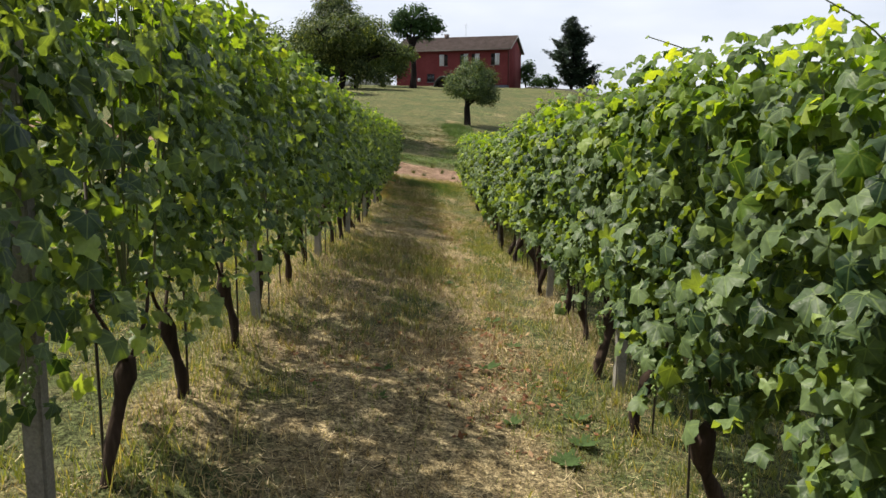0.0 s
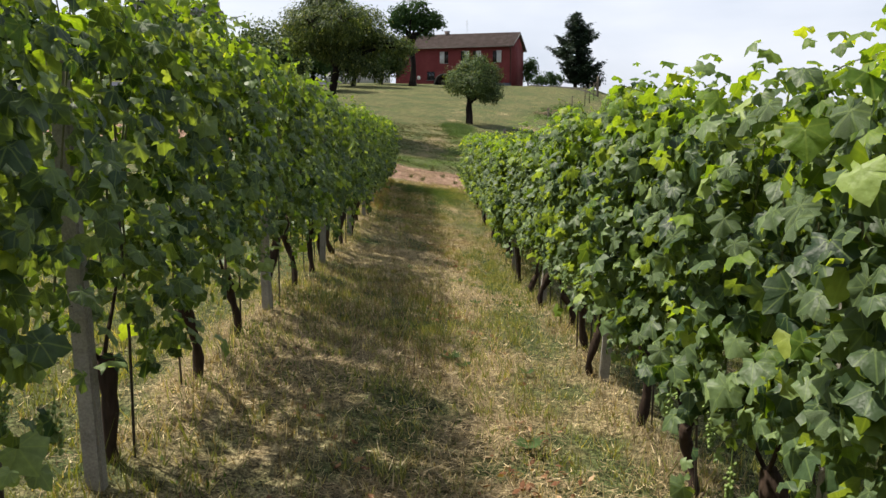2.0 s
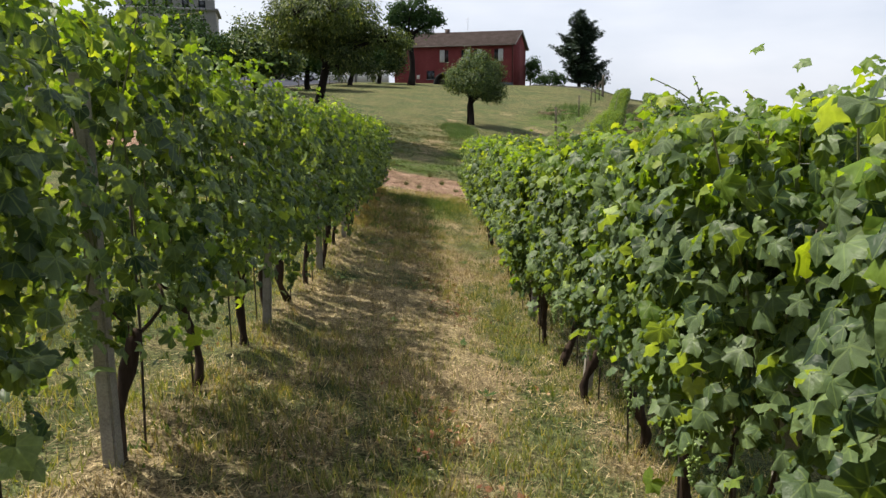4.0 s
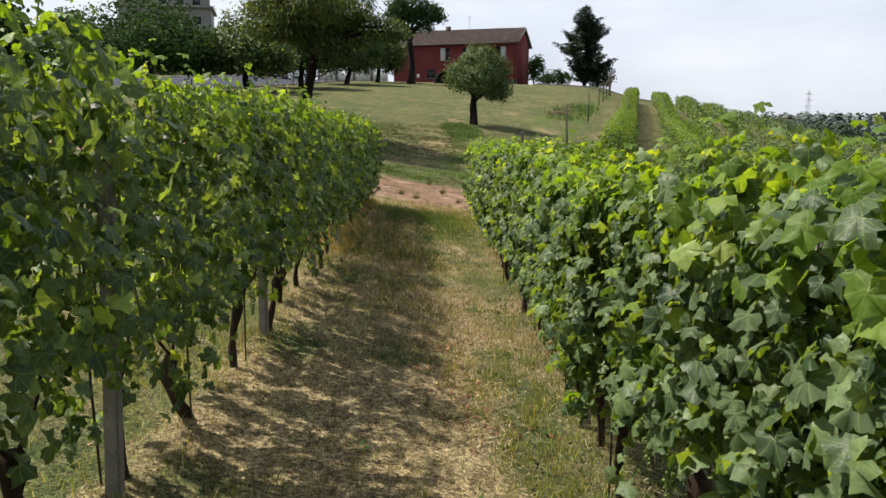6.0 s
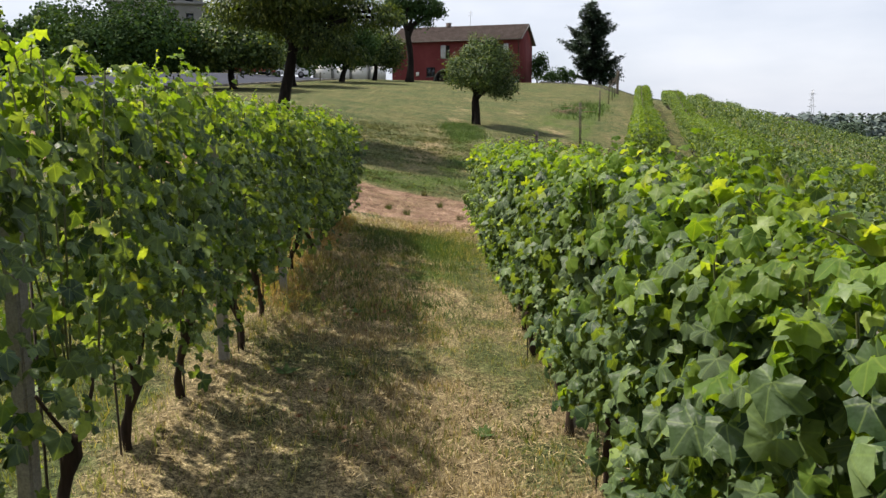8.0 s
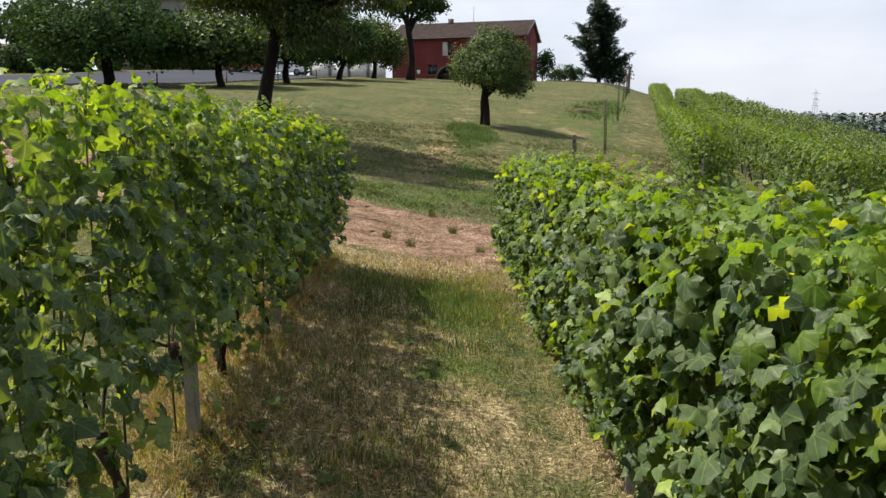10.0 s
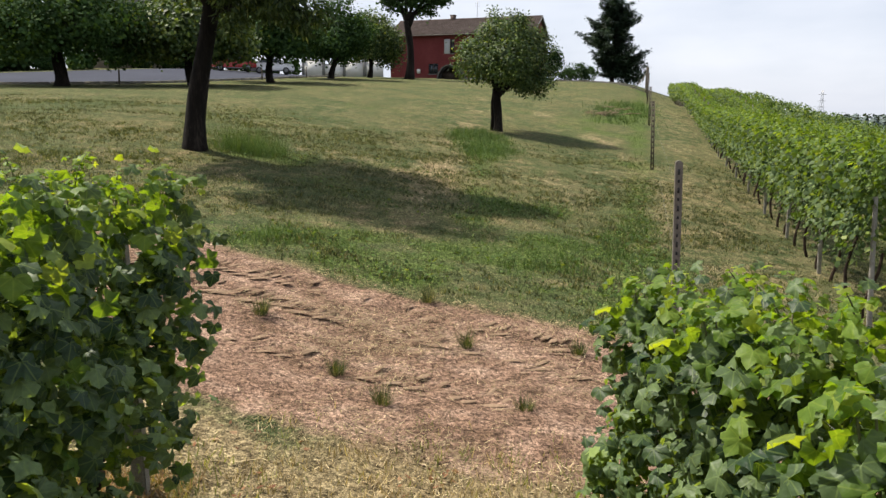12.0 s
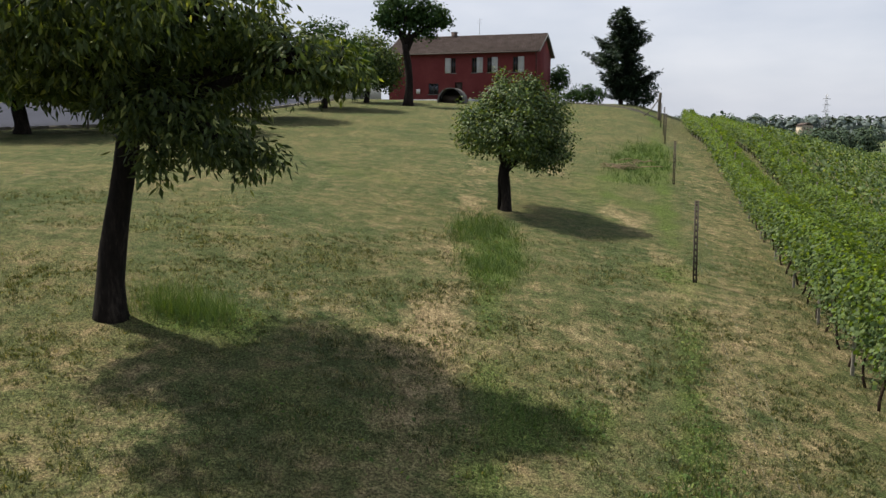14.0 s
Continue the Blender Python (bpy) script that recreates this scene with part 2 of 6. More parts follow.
M_THATCH = foliage("dry_lawn_blade", (0.075, 0.060, 0.036), (0.19, 0.158, 0.098), (0.34, 0.285, 0.19), 0.8, 0.15, 0.9, 0.15)
M_WEED = foliage("weed_leaf", (0.028, 0.055, 0.016), (0.085, 0.135, 0.04), (0.15, 0.18, 0.06), 0.85, 0.3, 0.9, 0.1)


def ground_material():
    m, n, l = material("earth_and_turf")
    out, b, tc = n.new("ShaderNodeOutputMaterial"), n.new("ShaderNodeBsdfPrincipled"), n.new("ShaderNodeTexCoord")
    co = tc.outputs["Object"]

    def attr(name):
        a = n.new("ShaderNodeAttribute")
        a.attribute_name = name
        return a.outputs["Fac"]

    def ranged(v, lo, hi):
        r = n.new("ShaderNodeMapRange")
        r.inputs["From Min"].default_value, r.inputs["From Max"].default_value = lo, hi
        l.new(v, r.inputs["Value"])
        return r.outputs["Result"]

    def jitter(v, amount, by):
        a = n.new("ShaderNodeMath")
        a.operation = "MULTIPLY_ADD"
        a.inputs[1].default_value = amount
        l.new(by, a.inputs[0])
        l.new(v, a.inputs[2])
        return a.outputs[0]

    n1, n2, n3 = noise_node(n, l, co, 0.35, 5), noise_node(n, l, co, 2.6, 6, 0.65), noise_node(n, l, co, 26, 5, 0.7)
    fib = noise_node(n, l, co, 9, 6, 0.75, (1.0, 0.35, 1.0))
    turf_r = ramp_node(n, [(0.28, (0.040, 0.054, 0.024)), (0.47, (0.074, 0.086, 0.041)), (0.60, (0.112, 0.106, 0.059)), (0.75, (0.168, 0.140, 0.090))])
    l.new(n2.outputs["Fac"], turf_r.inputs["Fac"])
    big_r = ramp_node(n, [(0.35, (0.75, 0.85, 0.7)), (0.65, (1.25, 1.12, 1.0))])
    l.new(n1.outputs["Fac"], big_r.inputs["Fac"])
    turf = mix_node(n, l, 1.0, turf_r.outputs["Color"], big_r.outputs["Color"], "MULTIPLY")
    dry_r = ramp_node(n, [(0.28, (0.062, 0.047, 0.027)), (0.45, (0.172, 0.135, 0.075)), (0.62, (0.29, 0.235, 0.133)), (0.8, (0.44, 0.365, 0.22))])
    l.new(fib.outputs["Fac"], dry_r.inputs["Fac"])
    soil_r = ramp_node(n, [(0.28, (0.096, 0.061, 0.038)), (0.5, (0.208, 0.132, 0.093)), (0.7, (0.335, 0.232, 0.170))])
    l.new(n2.outputs["Fac"], soil_r.inputs["Fac"])
    lush_r = ramp_node(n, [(0.3, (0.046, 0.070, 0.018)), (0.7, (0.090, 0.118, 0.034))])
    l.new(n3.outputs["Fac"], lush_r.inputs["Fac"])
    far_r = ramp_node(n, [(0.35, (0.045, 0.075, 0.03)), (0.5, (0.08, 0.105, 0.045)), (0.65, (0.135, 0.14, 0.07))])
    nf = noise_node(n, l, co, 0.012, 4)
    l.new(nf.outputs["Fac"], far_r.inputs["Fac"])
    col = mix_node(n, l, ranged(jitter(attr("lush"), 0.7, n2.outputs["Fac"]), 0.55, 1.0), turf, lush_r.outputs["Color"])
    col = mix_node(n, l, ranged(jitter(attr("dry"), 0.9, n2.outputs["Fac"]), 0.66, 1.04), col, dry_r.outputs["Color"])
    col = mix_node(n, l, ranged(jitter(attr("soil"), 0.9, n2.outputs["Fac"]), 0.85, 1.1), col, soil_r.outputs["Color"])
    col = mix_node(n, l, attr("far"), col, far_r.outputs["Color"])
    n4 = noise_node(n, l, co, 75, 3, 0.7)
    for src, lo, hi in ((n3, 0.40, 1.62), (n4, 0.42, 1.58)):
        cr = ramp_node(n, [(0.39, (lo, lo, lo)), (0.61, (hi, hi, hi))])
        l.new(src.outputs["Fac"], cr.inputs["Fac"])
        col = mix_node(n, l, 1.0, col, cr.outputs["Color"], "MULTIPLY")
    l.new(col, b.inputs["Base Color"])
    b.inputs["Roughness"].default_value = 0.95
    b.inputs["Specular IOR Level"].default_value = 0.05
    tot = n.new("ShaderNodeMath")
    tot.operation = "ADD"
    l.new(n3.outputs["Fac"], tot.inputs[0])
    l.new(fib.outputs["Fac"], tot.inputs[1])
    clod = noise_node(n, l, co, 5.5, 6, 0.6, (0.55, 1.5, 1.0))
    wave, turn = n.new("ShaderNodeTexWave"), n.new("ShaderNodeMapping")
    turn.inputs["Rotation"].default_value = (0, 0, 0.55)
    wave.inputs["Scale"].default_value, wave.inputs["Distortion"].default_value, wave.inputs["Detail"].default_value, wave.inputs["Detail Scale"].default_value = 1.5, 5.0, 3.0, 1.2
    l.new(co, turn.inputs["Vector"])
    l.new(turn.outputs["Vector"], wave.inputs["Vector"])
    rough = n.new("ShaderNodeMath")
    rough.operation = "MULTIPLY_ADD"
    rough.inputs[1].default_value = 0.13
    l.new(wave.outputs["Fac"], rough.inputs[0])
    l.new(clod.outputs["Fac"], rough.inputs[2])
    deep = n.new("ShaderNodeMath")
    deep.operation = "MULTIPLY"
    l.new(attr("soil"), deep.inputs[0])
    l.new(rough.outputs[0], deep.inputs[1])
    height = n.new("ShaderNodeMath")
    height.operation = "MULTIPLY_ADD"
    height.inputs[1].default_value = 3.2
    l.new(deep.outputs[0], height.inputs[0])
    l.new(tot.outputs[0], height.inputs[2])
    bp = n.new("ShaderNodeBump")
    bp.inputs["Strength"].default_value, bp.inputs["Distance"].default_value = 0.85, 0.035
    l.new(height.outputs[0], bp.inputs["Height"])
    l.new(bp.outputs["Normal"], b.inputs["Normal"])
    l.new(b.outputs["BSDF"], out.inputs["Surface"])
    return m


M_GROUND = ground_material()
M_CLOD = surface("dry_earth_clod", [(0.3, (0.13, 0.084, 0.053)), (0.5, (0.225, 0.152, 0.10)), (0.72, (0.33, 0.240, 0.165))], 3, 0.95, 0.5, 40)
M_DEAD = foliage("dead_leaf", (0.10, 0.042, 0.022), (0.24, 0.115, 0.06), (0.36, 0.25, 0.15), 0.8, 0.15, 0.9, 0.25)
# ridge leaves carry the pale blue of distance haze in their own colour
M_RIDGE = foliage("haze_tinted_wood", (0.085, 0.110, 0.108), (0.105, 0.130, 0.122), (0.115, 0.140, 0.128), 1.0, 0.05, 0.01)

# ------------------------------------------------------------ mesh helpers
def np_mesh(name, verts, loops, counts, mat, smooth_shade=False, blade=None):
    """A mesh from arrays: verts (n, 3), loops (all corners in order), counts (corners of each face)."""
    me = bpy.data.meshes.new(name)
    verts, loops, counts = np.asarray(verts, np.float32), np.asarray(loops, np.int32), np.asarray(counts, np.int32)
    me.vertices.add(len(verts))
    me.vertices.foreach_set("co", verts.ravel())
    me.loops.add(len(loops))
    me.loops.foreach_set("vertex_index", loops)
    me.polygons.add(len(counts))
    me.polygons.foreach_set("loop_start", np.r_[0, np.cumsum(counts)[:-1]].astype(np.int32))
    if smooth_shade:
        me.polygons.foreach_set("use_smooth", np.ones(len(counts), bool))
    me.update(calc_edges=True)
    me.materials.append(mat)
    if blade is not None:
        at = me.attributes.new("blade", "FLOAT_VECTOR", "POINT")
        at.data.foreach_set("vector", np.tile(np.asarray(blade, np.float32), (len(verts) // len(blade), 1)).ravel())
    return me


def scatter(template, places, turns, sizes):
    """Copies of a small template (verts, loops, counts): places (n, 3), turns (n, 3, 3), sizes (n,)."""
    tv, tl, tc = template
    n = len(places)
    v = np.einsum("nij,vj->nvi", turns, tv) * np.asarray(sizes)[:, None, None] + np.asarray(places)[:, None, :]
    lo = np.asarray(tl)[None, :] + (np.arange(n) * len(tv))[:, None]
    return v.reshape(-1, 3), lo.ravel(), np.tile(tc, n)


def joined(*pieces):
    vs, ls, cs, off = [], [], [], 0
    for v, l, c in pieces:
        vs.append(v), ls.append(np.asarray(l) + off), cs.append(c)
        off += len(v)
    return np.concatenate(vs), np.concatenate(ls), np.concatenate(cs)


def axes_from(normal, tip):
    """Turns whose third axis is normal and whose second axis leans to tip."""
    z = normal / np.linalg.norm(normal, axis=1, keepdims=True)
    y = tip - (tip * z).sum(1, keepdims=True) * z
    y = y / np.maximum(np.linalg.norm(y, axis=1, keepdims=True), 1e-6)
    x = np.cross(y, z)
    return np.stack([x, y, z], -1)


def tube(points, radii, sides=7, caps=True):
    """A tapering tube through points, as arrays."""
    pts = np.asarray(points, float)
    n = len(pts)
    d = np.gradient(pts, axis=0)
    d /= np.maximum(np.linalg.norm(d, axis=1, keepdims=True), 1e-9)
    ref = np.where(np.abs(d[:, 2:3]) > 0.9, np.array([[1.0, 0, 0]]), np.array([[0, 0, 1.0]]))
    if np.abs(d[:, 2]).max() > 0.9 and np.abs(d[:, 2]).min() < 0.9:
        ref = np.tile(np.array([[0.31, 0.95, 0.05]]), (n, 1))
    u = np.cross(d, ref)
    u /= np.maximum(np.linalg.norm(u, axis=1, keepdims=True), 1e-9)
    w = np.cross(d, u)
    a = np.arange(sides) * 2 * np.pi / sides
    ring = u[:, None, :] * np.cos(a)[None, :, None] + w[:, None, :] * np.sin(a)[None, :, None]
    v = (pts[:, None, :] + ring * np.asarray(radii, float)[:, None, None]).reshape(-1, 3)
    i, j = np.meshgrid(np.arange(n - 1), np.arange(sides), indexing="ij")
    k = (j + 1) % sides
    lo = np.stack([i * sides + j, i * sides + k, (i + 1) * sides + k, (i + 1) * sides + j], -1).reshape(-1)
    co = np.full((n - 1) * sides, 4)
    if caps:
        lo = np.r_[lo, np.arange(sides)[::-1], (n - 1) * sides + np.arange(sides)]
        co = np.r_[co, sides, sides]
    return v, lo, co


def box(x0, x1, y0, y1, z0, z1):
    v = np.array([(x, y, z) for z in (z0, z1) for y in (y0, y1) for x in (x0, x1)], float)
    f = np.array([0, 2, 3, 1, 4, 5, 7, 6, 0, 1, 5, 4, 2, 6, 7, 3, 0, 4, 6, 2, 1, 3, 7, 5])
    return v, f, np.full(6, 4)


def linked(name, mesh, parent=None, m=None, label=""):
    ob = new(name, mesh)
    if parent:
        ob.parent = parent
    if m is not None:
        ob.matrix_basis = m
    if label:
        ob["label"] = label
    return ob


def part(name, pieces, mat, parent, label="", m=None, smooth_shade=False):
    """One mesh object under a thing or under a part."""
    if not isinstance(pieces, list):
        pieces = [pieces]
    return linked(name, np_mesh(name, *joined(*pieces), mat, smooth_shade), parent, m, label)


def empty(name, m, label, category, group="", kind=""):
    ob = new(name)
    ob.empty_display_size = 0.2
    ob.matrix_basis = m
    return tagged(ob, label, category, group, kind)


# ------------------------------------------------------------ ground sheet
def soil_amount(x, y):
    """The farm track across the end of the rows."""
    far = np.where(x < 0, 31.45 - 0.38 * x, 31.45 - 0.16 * x)
    near = 27.9 - 0.2 * x - 0.10 * np.minimum(x, 0)
    a = smooth(0.5, -0.5, y - far) * smooth(-0.6, 0.6, y - near)
    return a * smooth(5.5, 2.2, x)


def patches(x, y, seed):
    """Irregular patches, about -1 to 1, from half a metre to some metres across."""
    rng = np.random.default_rng(200 + seed)
    v = 0
    for k in range(9):
        f, d, p, q = 0.9 * 1.33 ** k, rng.uniform(0, 6.28), rng.uniform(0, 6.28), rng.uniform(0.5, 1.5)
        u = np.cos(d) * x + np.sin(d) * y
        w = np.cos(d) * y - np.sin(d) * x
        v = v + np.sin(f * u + p + q * np.sin(0.7 * f * w + 2 * p)) * 0.9 ** k
    return np.clip(v / 2.6, -1, 1)


def dry_amount(x, y):
    # mown straw at x = -0.45 also paints the row's shaded strip lighter
    lane = smooth(28.5, 27.0, y) * (0.25 + 0.08 * smooth(-0.4, 0.2, x) + 0.30 * np.exp(-((x - 0.4) / 0.4) ** 2) + 0.12 * np.exp(-((np.abs(x) - 1.35) / 0.25) ** 2) + 0.16 * np.exp(-((x + 0.45) / 0.45) ** 2) - 0.2 * np.exp(-((x - 0.95) / 0.2) ** 2))
    lane = lane + 0.34 * patches(x, y, 1) * smooth(28.5, 27.0, y)
    lane = lane * smooth(1.85, 1.4, np.abs(x)) - 0.45 * smooth(22, 25, y) * smooth(27.5, 26, y) * np.exp(-((x - 0.3) / 0.6) ** 2)
    lane = lane + (0.42 + 0.3 * patches(x, y, 33)) * smooth(26.2, 27.2, y) * smooth(29.0, 28.2, y) * smooth(2.2, 1.6, np.abs(x))
    upper = smooth(28, 33, y)
    strip = (0.21 + 0.07 * patches(x * 0.8, y * 0.5, 36)) * smooth(0.1, 0.8, x - fence_x(y)) * smooth(30, 34, y)
    bow = 0.012 * (y - 46) ** 2
    wheel = 0.3 * (np.exp(-((x - 0.3 - 0.10 * (y - 40)) / 0.7) ** 2) + np.exp(-((x - 5.6 - 0.13 * (y - 40) + bow) / 0.6) ** 2)) * smooth(33, 37, y) * smooth(75, 56, y)
    bare = 0.20 * np.exp(-((x + 0.4) / 2.2) ** 2 - ((y - 40.4) / 1.7) ** 2) + 0.18 * np.exp(-((x - 3.2) / 1.5) ** 2 - ((y - 41.2) / 2.6) ** 2) + 0.12 * np.exp(-((x + 1.9) / 2.6) ** 4 - ((y - 36.6) / 2.1) ** 4) + 0.18 * patches(x, y, 2) * smooth(32, 36, y) * smooth(0.2, -0.4, x - fence_x(y))
    return np.clip(lane + upper * 0.05 + strip + wheel + bare, 0, 1)


def lush_amount(x, y):
    bank = np.maximum(smooth(35.4, 34.3, y + 1.2 * smooth(0.5, -2.5, x)) * smooth(-6, -2.5, x), np.exp(-((x - 2.5) / 1.7) ** 4) * smooth(39.6, 37.2, y)) * smooth(5.0, 4.2, x - 0.2 * (y - 37))
    edge = (0.42 + 0.55 * patches(x * 1.5, y * 1.5, 3)) * smooth(31.2, 32.0, y + np.where(x < 0, 0.38, 0.16) * x) * bank
    circle = 1.0 * np.exp(-(((x - 1.65) / 0.85) ** 2 + ((y - 47.0) / 3.4) ** 2) ** 2)
    fence = (0.66 + 0.35 * patches(x, y, 8)) * np.exp(-((x - fence_x(y) + 0.45) / 0.45) ** 2) * smooth(32, 36, y)
    top = 0.9 * np.exp(-(((x - fence_x(y) + 1.5) / 1.3) ** 2 + ((y - 66.5) / 5.5) ** 2)) + 0.35 * np.exp(-(((x - fence_x(y) + 3.2) / 1.6) ** 2 + ((y - 58) / 5.0) ** 2))
    foot = 0.8 * np.exp(-(((x + 3.6) / 0.9) ** 2 + ((y - 39.6) / 0.7) ** 2))
    lane_end = 0.8 * (np.exp(-((x - 0.3) / 0.45) ** 2) + 0.5 * np.exp(-((x + 0.6) / 0.35) ** 2)) * smooth(20, 23.5, y) * smooth(27.3, 26.3, y)
    stripe = (0.6 + 0.4 * patches(x * 1.3, y * 1.3, 21)) * np.exp(-((x - 1.2 - 0.05 * (y - 40)) / 0.4) ** 2) * smooth(35, 37, y) * smooth(46, 44, y) * 0.55
    between = 0.25 * smooth(3.6, 4.6, x - fence_x(y)) * smooth(31, 34, y)
    edge = edge + between + 0.5 * np.clip(patches(x * 0.6, y * 0.6, 4) - 0.35, 0, 1) * smooth(32, 36, y)
    return np.clip(edge + circle + fence + top + foot + lane_end + stripe, 0, 1)


def warped(lo, hi, n, core_lo, core_hi, fine):
    """Grid lines: fine and even across the core, ever wider beyond it."""
    core = np.arange(core_lo, core_hi + 1e-6, fine)
    def out(dist, k):
        g = fine * np.cumsum(1.13 ** np.arange(k))
        return g * dist / g[-1]
    left, right = out(core_lo - lo, n), out(hi - core_hi, n)
    return np.r_[core_lo - left[::-1], core, core_hi + right]


def build_ground():
    xs, ys = warped(-2500, 3500, 52, -12, 16, 0.18), warped(-250, 4500, 52, -3, 62, 0.22)
    ys = np.r_[ys[ys < 27], np.arange(27, 33.5, 0.07), ys[ys > 33.6]]
    X, Y = np.meshgrid(xs, ys)
    Z = ground(X, Y)
    rng = np.random.default_rng(3)
    near = smooth(120, 60, np.hypot(X, Y - 30))
    ph = rng.uniform(0, 6.28, (14, 2))
    for k in range(14):
        f, a = 0.6 * 1.28 ** k, 0.02 / 1.2 ** k
        d = rng.uniform(0, 6.28)
        Z = Z + near * a * np.sin(f * (X * np.cos(d) + Y * np.sin(d)) + ph[k, 0]) * np.cos(f * 0.8 * (X * np.sin(d) - Y * np.cos(d)) + ph[k, 1])
    soil = soil_amount(X, Y)
    Z = Z + soil * (0.014 * patches(X * 3, Y * 3, 6) + 0.012 * patches(X * 8, Y * 8, 7))
    Z = Z + 0.07 * smooth(0.35, 0.0, np.abs(np.abs(X) - 1.35)) * smooth(28, 26.5, Y) * near
    n, m = X.shape
    i, j = np.meshgrid(np.arange(n - 1), np.arange(m - 1), indexing="ij")
    lo = np.stack([i * m + j, i * m + j + 1, (i + 1) * m + j + 1, (i + 1) * m + j], -1).reshape(-1)
    me = np_mesh("ground", np.stack([X, Y, Z], -1).reshape(-1, 3), lo, np.full((n - 1) * (m - 1), 4), M_GROUND, True)
    for name, v in (("soil", soil), ("dry", dry_amount(X, Y)), ("lush", lush_amount(X, Y)), ("far", smooth(130, 220, np.hypot(X, Y - 30)))):
        at = me.attributes.new(name, "FLOAT", "POINT")
        at.data.foreach_set("value", np.asarray(v, np.float32).ravel())
    ob = new("ground", me)
    return tagged(ob, "sloping turf with dry straw lane, mown lawn and red-brown earth track", "ground", kind="structure")


build_ground()

# ------------------------------------------------------------ grape vines
LEAF_OUT = [(0, 0.03), (0.17, -0.25), (0.43, -0.25), (0.46, -0.02), (0.63, 0.15), (0.50, 0.36), (0.33, 0.41), (0.25, 0.60), (0.0, 0.76)]
LEAF_RIM = np.concatenate([np.array(LEAF_OUT), np.array(LEAF_OUT)[1:-1][::-1] * (-1, 1)])
LEAF_FLAT = np.vstack([[(0, 0.14, 0)], np.c_[LEAF_RIM, np.zeros(len(LEAF_RIM))]])


def grape_leaf(seed):
    """A five-lobed blade, folded along its midrib and crumpled between its veins, with its stalk end at the origin."""
    rng = np.random.default_rng(seed)
    rim = LEAF_RIM * rng.uniform(0.9, 1.1, (len(LEAF_RIM), 1)) * (rng.uniform(0.9, 1.1), 1)
    wave = 0.11 * np.sin(np.arange(len(rim)) * 1.9 + seed) + rng.normal(0, 0.06, len(rim))
    z = -0.36 * np.abs(rim[:, 0]) ** 1.3 - 0.26 * np.clip(rim[:, 1], 0, 1) ** 2 + wave
    v = np.vstack([[(0, 0.14, 0.05)], np.c_[rim, z]])
    k = len(rim)
    lo = np.concatenate([(0, 1 + a, 1 + (a + 1) % k) for a in range(k)])
    return v, lo, np.full(k, 3)


def toothed_leaf(seed):
    """A full-sized blade for the nearest leaves: lobes with teeth, arched between its veins."""
    rng = np.random.default_rng(seed)
    out = np.array([(0.0, 0.03), (0.07, -0.15), (0.20, -0.28), (0.32, -0.26), (0.46, -0.23), (0.47, -0.12), (0.44, -0.02), (0.54, 0.02), (0.65, 0.14), (0.60, 0.24), (0.53, 0.36), (0.42, 0.38), (0.32, 0.41), (0.32, 0.49), (0.26, 0.61), (0.14, 0.66), (0.0, 0.77)])
    right = out
    rim = np.concatenate([right, right[1:-1][::-1] * (-1, 1)])
    rim = rim * rng.uniform(0.95, 1.05, (len(rim), 1)) + rng.normal(0, 0.006, rim.shape)
    mid = np.array([0.0, 0.10]) + (rim - (0.0, 0.10)) * 0.55

    def lift(p):
        ang = np.arctan2(p[:, 0], p[:, 1] - 0.05)
        r = np.hypot(p[:, 0], p[:, 1] - 0.1)
        return 0.04 - 0.34 * np.abs(p[:, 0]) ** 1.5 - 0.26 * np.clip(p[:, 1], 0, 1) ** 2 + 0.15 * r * np.cos(5.2 * ang) + 0.09 * r * np.sin(9 * ang + seed)

    k = len(rim)
    v = np.vstack([[(0, 0.10, 0.045)], np.c_[mid, lift(mid) + 0.02], np.c_[rim, lift(rim)]])
    lo, co = [], []
    for a in range(k):
        n = (a + 1) % k
        lo += [0, 1 + a, 1 + n, 1 + a, 1 + k + a, 1 + k + n, 1 + n]
        co += [3, 4]
    return v, np.array(lo), np.array(co)


def small_leaf(length=1.0, width=0.45, fold=0.12):
    """A pointed leaf of four triangles."""
    v = np.array([(0, 0, 0), (width / 2, length * 0.45, -fold), (0, length * 0.5, 0), (-width / 2, length * 0.45, -fold), (0, length, -fold * 1.5)], float)
    return v, np.array([0, 1, 2, 0, 2, 3, 2, 1, 4, 2, 4, 3]), np.full(4, 3)


def far_leaf():
    v = np.array([(0, -0.2, 0), (0.5, 0.05, -0.12), (0.3, 0.55, -0.1), (-0.3, 0.55, -0.1), (-0.5, 0.05, -0.12)], float)
    return v, np.array([0, 1, 2, 0, 2, 3, 0, 3, 4]), np.full(3, 3)


